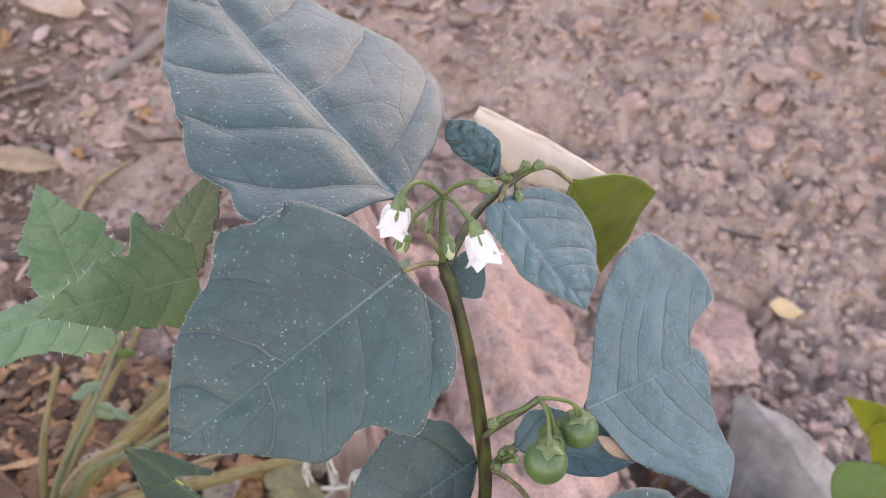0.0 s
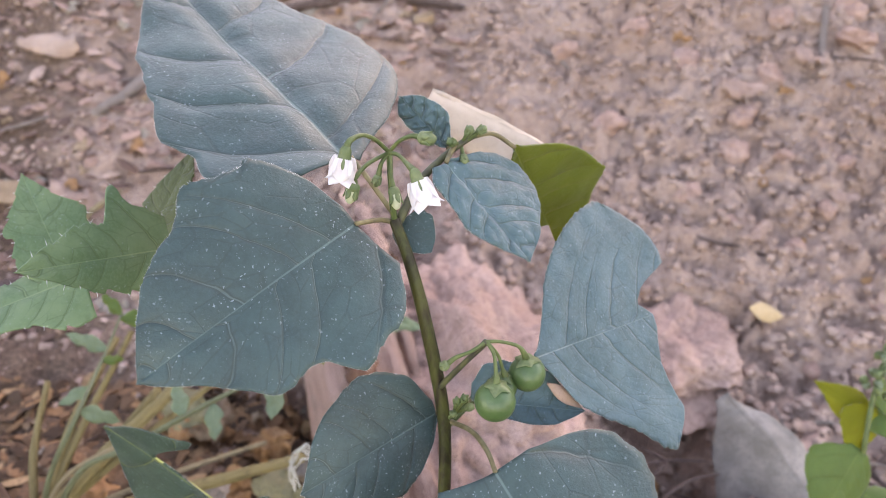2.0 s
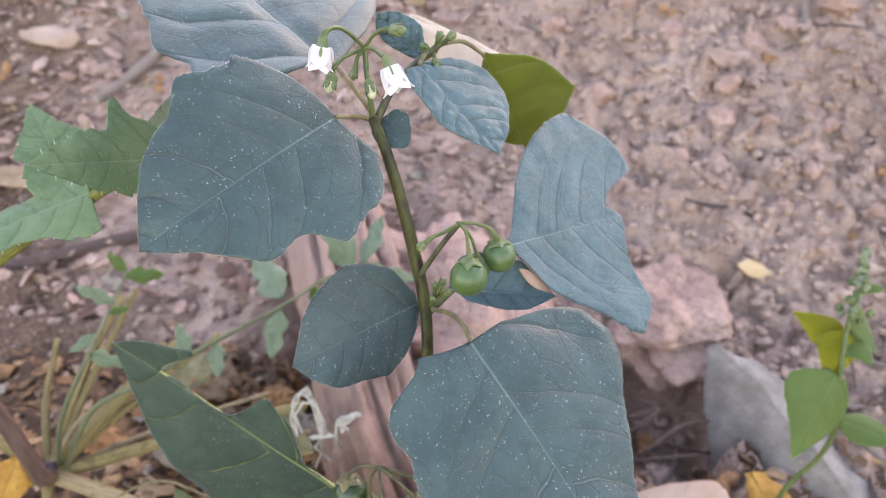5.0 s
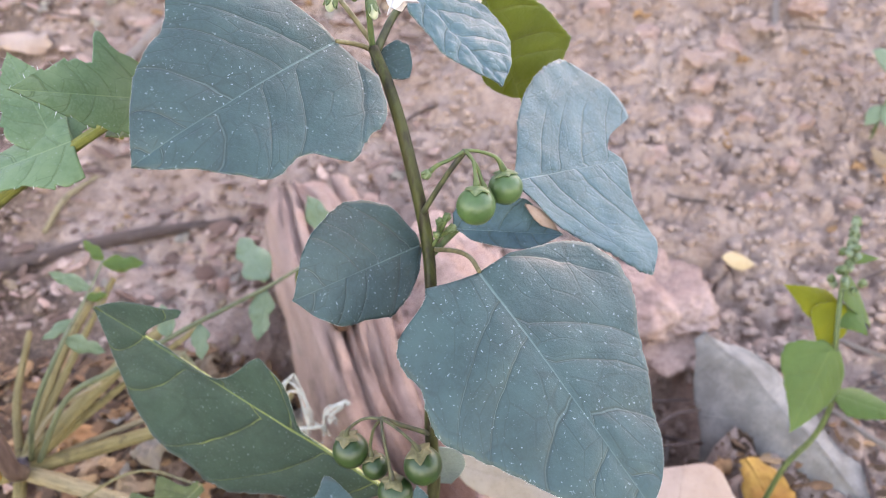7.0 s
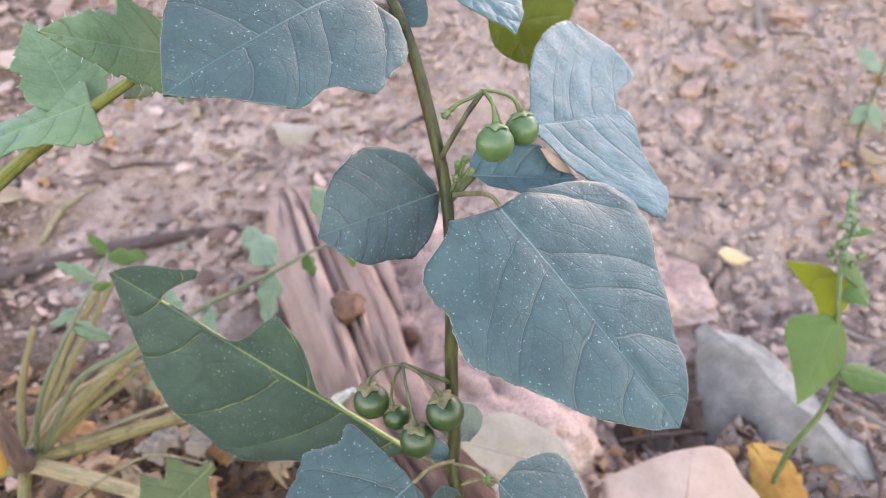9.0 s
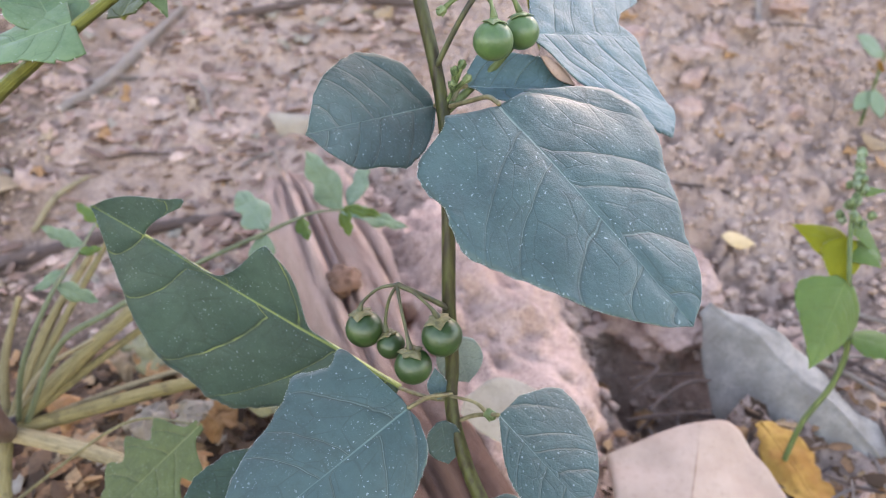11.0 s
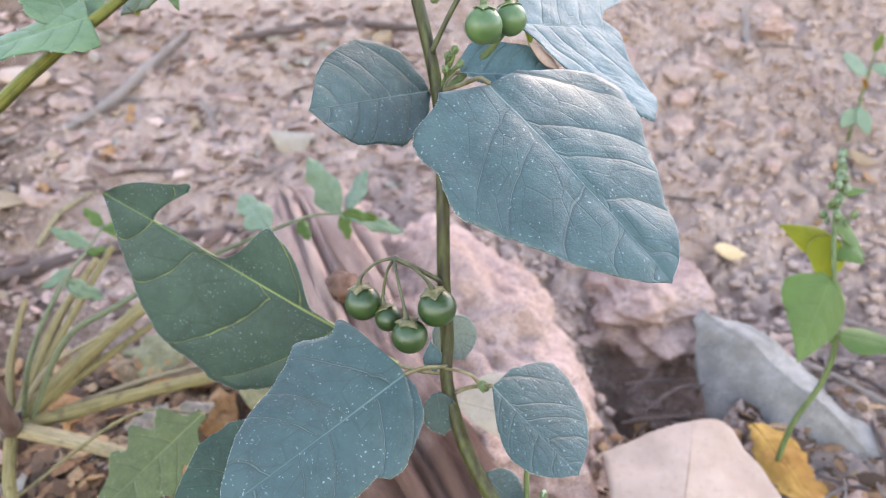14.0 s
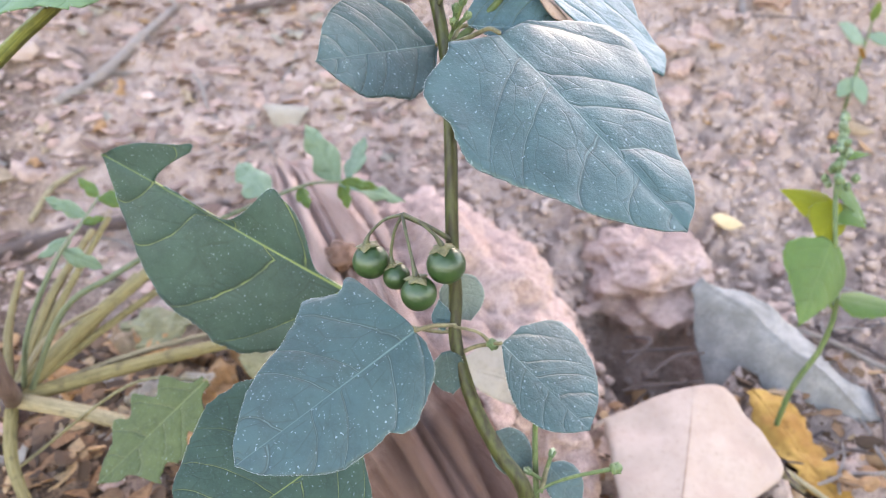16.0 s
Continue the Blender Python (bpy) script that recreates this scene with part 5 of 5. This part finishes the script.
pinnate([(-0.148, 0.167, -0.034), (-0.136, 0.165, -0.002), (-0.123, 0.175, 0.022), (-0.1265, 0.205, 0.022), (-0.131, 0.235, 0.022)],
        (((-0.131, 0.235, 0.022), (-0.140, 0.240, 0.030), (0.1, -0.7, 0.6), 0.22, SEEDLING), ((-0.1275, 0.212, 0.022), (-0.141, 0.210, 0.032), (0.1, -0.7, 0.6), 0.20, HERB),
         ((-0.130, 0.232, 0.022), (-0.113, 0.235, 0.020), (0.1, -0.7, 0.6), 0.24, SEEDLING), ((-0.1265, 0.205, 0.022), (-0.117, 0.205, 0.0235), (0.1, -0.7, 0.6), 0.22, SEEDLING),
         ((-0.125, 0.190, 0.022), (-0.137, 0.186, 0.016), (0.1, -0.7, 0.6), 0.20, HERB), ((-0.1235, 0.178, 0.022), (-0.112, 0.182, 0.012), (0.1, -0.7, 0.6), 0.22, HERB)), 0.0011)

# ---- seedling on the right bank ----
seedling = thing("seedling", (0.168, 0.190, -0.103), "bright green seedling with two leaves coloured as backlit and a budding tip", "plant")
part("stem", tube([(0.1681, 0.1900, -0.110), (0.1741, 0.1900, -0.0755), (0.1820, 0.1880, -0.0533), (0.1840, 0.1865, -0.0348), (0.1806, 0.1850, -0.0176), (0.1755, 0.1845, 0.0041), (0.1785, 0.1950, 0.0216), (0.1817, 0.2000, 0.0342), (0.1814, 0.2030, 0.0450)],
                  (0.0013, 0.0012, 0.0010, 0.0008), 8, 50), STALK, seedling)
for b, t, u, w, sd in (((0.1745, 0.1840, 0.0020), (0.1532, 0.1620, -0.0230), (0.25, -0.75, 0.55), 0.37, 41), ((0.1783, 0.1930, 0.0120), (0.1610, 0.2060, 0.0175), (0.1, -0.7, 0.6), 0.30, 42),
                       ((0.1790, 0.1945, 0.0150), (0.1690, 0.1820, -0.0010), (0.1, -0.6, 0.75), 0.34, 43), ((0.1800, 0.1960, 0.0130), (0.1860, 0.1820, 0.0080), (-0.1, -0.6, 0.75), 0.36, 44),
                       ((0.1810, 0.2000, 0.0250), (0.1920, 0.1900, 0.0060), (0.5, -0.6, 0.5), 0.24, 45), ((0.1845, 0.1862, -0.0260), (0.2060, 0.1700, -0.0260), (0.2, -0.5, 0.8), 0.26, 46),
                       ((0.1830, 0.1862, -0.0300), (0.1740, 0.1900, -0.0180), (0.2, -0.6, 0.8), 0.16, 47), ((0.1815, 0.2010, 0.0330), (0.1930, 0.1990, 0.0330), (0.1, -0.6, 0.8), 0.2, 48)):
    leaf(seedling, b, t, u, (0.12, w * 0.85, w * 1.08, w * 1.05, w * 0.90, w * 0.68, w * 0.44, w * 0.22, 0.0), (0.12, w * 0.85, w * 1.08, w * 1.05, w * 0.90, w * 0.68, w * 0.44, w * 0.22, 0.0), material=SEEDLING_BACKLIT if sd in (42, 43) else SEEDLING, nu=30, nw=7, rib_r=0.0003, rib=STALK,
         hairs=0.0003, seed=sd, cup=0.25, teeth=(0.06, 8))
rnd = random.Random(8)
for k in range(34):
    h = k / 33
    c = Vector((0.1800 + 0.0015 * h, 0.1965 + 0.0065 * h, 0.0225 + 0.0260 * h)) + Vector((rnd.uniform(-1, 1), rnd.uniform(-1, 1), rnd.uniform(-0.6, 0.6))) * 0.0048 * (1.25 - h) * (0.6 + 0.4 * math.sin(h * 14))
    part("bud", blob(c, (0.0015, 0.0015, 0.0018), lump=0.6, freq=3, rings=7, sides=9, seed=k), CALYX if k % 3 else HERB, seedling)

far = thing("small_weed", (0.345, 0.455, -0.018), "small weed with pale and orange leaves on the bank", "plant")
part("stem", tube([(0.345, 0.455, -0.03), (0.348, 0.452, 0.010), (0.352, 0.452, 0.045)], (0.0012, 0.0010, 0.0006), 7, 20), STALK, far)
for b, t, mt in (((0.348, 0.452, 0.006), (0.352, 0.440, -0.014), HERB), ((0.349, 0.452, 0.020), (0.342, 0.440, 0.028), OCHRE), ((0.350, 0.452, 0.030), (0.325, 0.450, 0.046), HERB),
                 ((0.351, 0.452, 0.035), (0.372, 0.448, 0.030), HERB), ((0.352, 0.452, 0.045), (0.352, 0.448, 0.060), SEEDLING), ((0.347, 0.453, 0.004), (0.332, 0.445, -0.008), HERB)):
    leaf(far, b, t, (0.1, -0.7, 0.7), (0.05, 0.2, 0.28, 0.26, 0.16, 0.0), (0.05, 0.2, 0.28, 0.26, 0.16, 0.0), material=mt, nu=14, nw=5, rib_r=0, hairs=0, seed=51)


# ---- dead leaves, sticks and litter ----
def dead_leaf(name, base, tip, up, left, right, material, label, seed, rib=None, **kw):
    opts = dict(nu=36, nw=10, quilt=0.006, thick=0.0004)
    opts.update(kw)
    base = Vector(base)
    geo, mid, edge, nz = leaf_geo(base, tip, up, left, right, seed=seed, **opts)
    ob = thing(name, tuple(base), label, "dead leaf")
    blade = part("blade", geo, material, ob)
    part("midrib", tube([p - nz * 0.0002 for p in mid[:-2:4]], (0.0006, 0.0005, 0.0003), 6, 20), rib or material, blade)
    return ob


# Moved towards the camera along its line of sight, clear of the clod
dead_leaf("folded_dead_leaf", (0.1010, 0.1308, -0.0882), (0.1267, 0.1869, -0.0670), (-0.03, -0.50, 0.86), (0.34, 0.38, 0.42, 0.45, 0.48, 0.51, 0.53, 0.55, 0.58, 0.60), (0.20, 0.27, 0.35, 0.44, 0.53, 0.62, 0.69, 0.66, 0.52, 0.37),
          BEIGE, "smooth beige folded dead leaf, set off the soil to fit the camera's view", 61, rib=CURL_BROWN, end=((0.0, -0.05, -0.14, -0.23, -0.33, -0.46), (0.0, 0.05, 0.09, 0.11, 0.09, 0.02)), cup=0.03, arch=0.05, wave=0.03, fold=(-12, -17), thick=0.0016, quilt=0.0, nu=48, nw=14, hem=0.006)
dead_leaf("grey_dead_leaf", (0.2320, 0.1600, -0.1080), (0.1690, 0.2830, -0.0640), (0.30, -0.35, 0.88), (0.22, 0.34, 0.38, 0.38, 0.36, 0.32, 0.25, 0.17, 0.06), (0.08, 0.12, 0.15, 0.17, 0.17, 0.15, 0.11, 0.06, 0.0),
          GREY, "large weathered grey curled dead leaf", 62, cup=0.35, arch=0.08, wave=0.05, crinkle=0.014, fold=(-62, -4), hem=0.03)
dead_leaf("ochre_dead_leaf", (0.1690, 0.2120, -0.0900), (0.1800, 0.1500, -0.1060), (-0.2, -0.45, 0.87), (0.10, 0.18, 0.22, 0.18, 0.22, 0.20, 0.10), (0.06, 0.13, 0.20, 0.20, 0.15, 0.17, 0.06),
          OCHRE, "torn ochre yellow dead leaf with brown patches", 63, cup=0.1, wave=0.06, crinkle=0.02, fold=(-18, 8), teeth=(0.2, 9))
dead_leaf("rusty_dead_leaf", (0.195, 0.176, -0.106), (0.214, 0.166, -0.100), (0.1, -0.6, 0.8), (0.1, 0.35, 0.42, 0.38, 0.2, 0.0), (0.1, 0.35, 0.42, 0.38, 0.2, 0.0), ORANGE, "small curled rusty orange dead leaf", 64, cup=0.9, wave=0.1)
dead_leaf("cream_dead_leaf", (0.0205, 0.1560, -0.0260), (0.0660, 0.1520, -0.0420), (0.1, -0.75, 0.65), (0.08, 0.26, 0.32, 0.30, 0.26, 0.18, 0.0), (0.05, 0.14, 0.18, 0.18, 0.16, 0.10, 0.0), CREAM, "pale cream dead leaf leaning behind the stem", 65, cup=0.2, wave=0.05)
dead_leaf("yellow_dead_leaf", (0.202, 0.350, -0.058), (0.226, 0.352, -0.066), (0.05, -0.5, 0.86), (0.05, 0.20, 0.27, 0.24, 0.14, 0.0), (0.05, 0.18, 0.24, 0.22, 0.12, 0.0), YELLOW, "small pale yellow dead leaf on the bank", 66, cup=0.2)
dead_leaf("dead_leaf", (-0.343, 0.556, 0.044), (-0.290, 0.552, 0.040), (0.1, -0.6, 0.8), (0.10, 0.25, 0.52, 0.30, 0.0), (0.05, 0.12, 0.16, 0.12, 0.0), BEIGE, "pale curled dead leaf on the bank", 67, cup=0.4, wave=0.1)
dead_leaf("dead_leaf", (-0.330, 0.432, -0.022), (-0.262, 0.425, -0.026), (0.0, -0.4, 0.9), (0.05, 0.12, 0.15, 0.14, 0.08, 0.0), (0.05, 0.12, 0.15, 0.14, 0.08, 0.0), TAN, "long tan dead leaf strip", 68, cup=0.2)
dead_leaf("dead_leaf", (0.336, 0.436, -0.022), (0.352, 0.420, -0.030), (0.2, -0.6, 0.8), (0.05, 0.22, 0.28, 0.22, 0.0), (0.05, 0.22, 0.28, 0.2, 0.0), TAN, "small curled tan dead leaf on the bank", 75, cup=0.8)
dead_leaf("dead_leaf", (0.338, 0.418, -0.033), (0.342, 0.402, -0.040), (0.5, -0.6, 0.6), (0.05, 0.2, 0.3, 0.2, 0.0), (0.05, 0.2, 0.26, 0.2, 0.0), ORANGE, "small rusty orange dead leaf on the bank", 76, cup=0.5)
dead_leaf("dead_leaf", (0.372, 0.470, -0.006), (0.386, 0.455, -0.012), (0.1, -0.6, 0.8), (0.05, 0.25, 0.36, 0.26, 0.0), (0.05, 0.25, 0.3, 0.2, 0.0), OCHRE, "small ochre brown dead leaf on the bank", 77, cup=0.5)
dead_leaf("dead_leaf", (0.365, 0.480, 0.000), (0.382, 0.462, -0.016), (0.1, -0.5, 0.9), (0.05, 0.2, 0.26, 0.2, 0.0), (0.05, 0.2, 0.26, 0.2, 0.0), ORANGE, "small orange brown dead leaf", 69, cup=0.3)
dead_leaf("dead_leaf", (-0.100, 0.470, 0.004), (-0.064, 0.466, 0.000), (0.2, -0.4, 0.9), (0.05, 0.3, 0.4, 0.3, 0.0), (0.05, 0.3, 0.4, 0.3, 0.0), CREAM, "cupped pale dead leaf", 70, cup=0.9)

dead_leaf("withered_leaf", (-0.150, 0.262, -0.060), (-0.108, 0.248, -0.052), (0.1, -0.6, 0.8), (0.05, 0.22, 0.30, 0.24, 0.28, 0.16, 0.0), (0.05, 0.20, 0.28, 0.30, 0.22, 0.14, 0.0), FADED, "limp faded olive-beige withered leaf", 71, cup=0.5, wave=0.15, crinkle=0.04)
dead_leaf("withered_leaf", (-0.072, 0.196, -0.040), (-0.044, 0.188, -0.046), (0.2, -0.7, 0.7), (0.05, 0.25, 0.32, 0.26, 0.16, 0.0), (0.05, 0.22, 0.30, 0.24, 0.14, 0.0), FADED, "limp faded olive-beige withered leaf", 72, cup=0.6, wave=0.15, crinkle=0.04)
dead_leaf("dead_leaf", (-0.105, 0.205, -0.058), (-0.085, 0.192, -0.052), (0.1, -0.6, 0.8), (0.05, 0.25, 0.36, 0.26, 0.0), (0.05, 0.3, 0.3, 0.2, 0.0), CREAM, "small pale crumpled dead leaf", 73, cup=0.8, wave=0.2, crinkle=0.08)
dead_leaf("dead_leaf", (-0.062, 0.186, -0.058), (-0.050, 0.172, -0.050), (0.1, -0.6, 0.8), (0.05, 0.3, 0.4, 0.3, 0.0), (0.05, 0.3, 0.36, 0.2, 0.0), TAN, "small tan crumpled dead leaf", 74, cup=0.8, wave=0.2, crinkle=0.08)


rnd = random.Random(41)
for k, (x, y, z, r) in enumerate(((-0.120, 0.240, -0.062, 0.026), (-0.104, 0.268, -0.066, 0.030), (-0.088, 0.236, -0.066, 0.024), (-0.072, 0.228, -0.068, 0.022), (-0.136, 0.186, -0.046, 0.024),
                                  (-0.122, 0.176, -0.050, 0.020), (-0.098, 0.200, -0.062, 0.024), (-0.112, 0.214, -0.060, 0.022), (-0.080, 0.200, -0.066, 0.020), (-0.128, 0.262, -0.060, 0.026),
                                  (-0.100, 0.175, -0.064, 0.018), (-0.085, 0.160, -0.078, 0.020))):
    a = rnd.uniform(0, 6.28)
    tip = (x + r * math.cos(a), y + r * math.sin(a), z + rnd.uniform(-0.002, 0.005))
    prof = lambda: tuple([0.05] + [rnd.uniform(0.2, 0.42) for _ in range(4)] + [0.02])
    dead_leaf("dead_leaf", (x, y, z), tip, (rnd.uniform(-0.4, 0.4), -0.5, 0.8), prof(), prof(), (ORANGE, TAN, ORANGE, CREAM)[k % 4],
              ("rusty crumpled dead leaf under dry stems", "tan crumpled dead leaf under dry stems", "rusty crumpled dead leaf under dry stems", "pale crumpled dead leaf under dry stems")[k % 4],
              90 + k, cup=0.7, wave=0.25, crinkle=0.09, nu=24, nw=8)


def stick(name, pts, r, material, label):
    ob = mesh_object(name, tube(pts, (r * 0.8, r, r * 0.9, r * 0.5), 9, 30, rough=0.25, ridge=0.05), material)
    return tagged(ob, label, "stick")


def on(x, y, h=0.002):
    return (x, y, rough_ground(x, y) + h)


stick("stick", [on(-0.33, 0.352), on(-0.27, 0.372), on(-0.20, 0.390), on(-0.12, 0.40)], 0.0055, DARKWOOD, "dark brown weathered stick on the soil")
stick("stick", [on(-0.252, 0.394, 0.004), on(-0.240, 0.412, 0.006), on(-0.224, 0.432, 0.004)], 0.0022, STRAW_PALE, "short tan stick on the soil")
stick("stick", [on(-0.26, 0.49), on(-0.235, 0.52, 0.005), on(-0.21, 0.57, 0.006), on(-0.19, 0.62)], 0.0045, DRIFT, "forked pale grey stick")
stick("stick", [on(0.314, 0.590, 0.004), on(0.306, 0.562, 0.006), on(0.298, 0.536, 0.003)], 0.0030, DRIFT, "short pale grey twig")
stick("stick", [on(-0.15, 0.60), on(-0.05, 0.615), on(0.05, 0.61)], 0.004, DARKWOOD, "thin brown stick across the bank")
stick("stick", [on(0.12, 0.215, 0.006), on(0.105, 0.190, 0.004), on(0.085, 0.165)], 0.0022, STRAW_PALE, "pale broken twig beside the folded leaf")
stick("stick", [on(0.215, 0.285, 0.003), on(0.240, 0.250, 0.003), on(0.262, 0.215)], 0.0012, DARKWOOD, "thin dark twig on the bank")
stick("stick", [on(0.170, 0.160, 0.010), on(0.150, 0.175, 0.012), on(0.190, 0.140, 0.008)], 0.0016, STRAW_PALE, "pale straw piece on soil")

twig = mesh_object("twig", tube([(-0.022, 0, 0), (-0.006, 0.0012, 0.0008), (0.009, -0.001, 0.0004), (0.024, 0.001, 0)], (0.0011, 0.0013, 0.0010, 0.0006), 7, 14, rough=0.3), DRIFT)
tagged(twig, "thin weathered twig on dry soil", "twig", "twigs on the bank")
twig_dark = mesh_object("twig", tube([(-0.026, 0.001, 0), (-0.008, -0.0012, 0.0008), (0.010, 0.001, 0.0006), (0.028, -0.001, 0)], (0.0009, 0.0010, 0.0008, 0.0004), 7, 14, rough=0.3), DARKWOOD)
tagged(twig_dark, "thin dark twig on dry soil", "twig", "twigs on the bank")
rnd = random.Random(33)
spots = [(0.244, 0.254), (0.239, 0.216), (0.231, 0.237), (0.211, 0.179), (0.216, 0.222), (0.267, 0.256), (0.161, 0.182), (0.255, 0.291), (0.225, 0.20), (0.25, 0.235), (0.118, 0.24), (0.128, 0.225)]
spots += [(rnd.uniform(0.09, 0.21), rnd.uniform(0.155, 0.19)) for _ in range(16)] + [(rnd.uniform(0.20, 0.29), rnd.uniform(0.22, 0.31)) for _ in range(18)]
spots += [(rnd.uniform(-0.40, 0.0), rnd.uniform(0.18, 0.62)) for _ in range(34)] + [(rnd.uniform(0.10, 0.40), rnd.uniform(0.2, 0.6)) for _ in range(14)]
for k, (x, y) in enumerate(spots):
    src = twig if k % 2 else twig_dark
    sc = rnd.uniform(0.5, 1.3)
    slope = math.degrees(math.atan((bank(x, y + 0.01) - bank(x, y - 0.01)) / 0.02))
    m = pose(x, y, rough_ground(x, y) + 0.002, slope, 0, 0) @ pose(0, 0, 0, rnd.uniform(-8, 8), rnd.uniform(-8, 8), rnd.uniform(0, 360))
    ob = src if k < 2 else copy_thing(src, m)
    ob.matrix_basis = m
    ob.scale = (sc, sc, sc)

# curved rootlets in the hollow beside the clod
for k, (a, b, c) in enumerate((((0.112, 0.235, -0.086), (0.128, 0.245, -0.080), (0.120, 0.262, -0.088)), ((0.118, 0.225, -0.090), (0.140, 0.240, -0.088), (0.160, 0.250, -0.094)),
                               ((0.105, 0.220, -0.092), (0.125, 0.222, -0.092), (0.150, 0.228, -0.096)), ((0.115, 0.250, -0.090), (0.135, 0.262, -0.098), (0.158, 0.262, -0.098)))):
    stick("rootlet", [a, b, c], 0.0011, DARKWOOD, "thin curved brown rootlet in a hollow")

# white threads on the wood: two tangled loops joined by a cord
web = thing("white_threads", (-0.040, 0.200, -0.060), "tangle of white fungal threads on rotten wood", "fungus")
rnd = random.Random(5)
for cx, cz, rx, rz, count in ((-0.047, -0.034, 0.0065, 0.019, 5), (-0.027, -0.045, 0.0085, 0.017, 6)):
    for k in range(count):
        pts, shrink, off = [], rnd.uniform(0.72, 1.05), rnd.uniform(0, 6.3)
        for q in range(15):
            a = off + q / 14 * rnd.uniform(5.2, 6.4)
            wob = 1 + 0.22 * noise.noise(Vector((math.cos(a) * 2.2, math.sin(a) * 2.2, k * 3.7 + cx * 90)))
            pts.append((cx + rx * shrink * wob * math.cos(a) + rnd.uniform(-0.0007, 0.0007), 0.194 + rnd.uniform(-0.0015, 0.0015), cz + rz * shrink * wob * math.sin(a) + rnd.uniform(-0.001, 0.001)))
        part("thread", tube(pts, (0.0002, 0.0004, 0.00035, 0.0005, 0.0002), 6, 80, rough=0.7), WHITE, web)
part("cord", tube([(-0.051, 0.195, -0.046), (-0.043, 0.194, -0.043), (-0.036, 0.195, -0.043), (-0.030, 0.194, -0.038)], (0.0006, 0.0010, 0.0008, 0.0004), 8, 40, rough=0.6), WHITE, web)
for k in range(6):
    x0, z0 = rnd.uniform(-0.052, -0.020), rnd.uniform(-0.058, -0.026)
    part("thread", tube([(x0, 0.195, z0), (x0 + 0.004, 0.193, z0 - 0.003), (x0 + 0.005, 0.196, z0 - 0.010), (x0 + 0.001, 0.196, z0 - 0.020)], (0.0003, 0.0005, 0.0003), 6, 30, rough=0.7), WHITE, web)

# loose litter: bits of dead leaf and bark, built once and copied
bits = []
for k, (mt, lab) in enumerate(((TAN, "tan curled scrap of dead leaf"), (ORANGE, "rusty curled scrap of dead leaf"), (CREAM, "pale curled scrap of dead leaf"), (CHIP, "flat pinkish brown chip of bark"))):
    g = random.Random(70 + k)
    prof = lambda: tuple([0.06] + [g.uniform(0.15, 0.38) for _ in range(5)] + [0.03])
    bits.append(dead_leaf("litter_scrap", (0, 0, -5 - k), (0.016, 0, -5 - k), (0, 0, 1), prof(), prof(), mt, lab, 80 + k, cup=0.5, wave=0.25, crinkle=0.05, nu=12, nw=4))
rnd = random.Random(21)
first = set()
for k in range(300):
    x, y = rnd.uniform(-0.42, 0.0), 0.16 + 0.46 * rnd.random() ** 1.5
    if k % 6 == 5:
        x, y = rnd.uniform(0.10, 0.42), rnd.uniform(0.14, 0.62)
    b = k % 4
    sc = rnd.uniform(0.4, 1.3) if b != 3 or y < 0.3 else rnd.uniform(1.0, 2.6)
    slope = math.degrees(math.atan((bank(x, y + 0.01) - bank(x, y - 0.01)) / 0.02))
    m = pose(x, y, rough_ground(x, y) + 0.002, slope + rnd.uniform(-20, 20), rnd.uniform(-20, 20), 0) @ pose(0, 0, 0, 0, 0, rnd.uniform(0, 360)) @ Matrix.Scale(sc, 4)
    if b not in first:
        first.add(b)
        bits[b].matrix_basis = m
    else:
        c = copy_thing(bits[b], m)
        c.scale = (sc, sc, sc)
for b in bits:
    b["group"] = "litter on the bank"
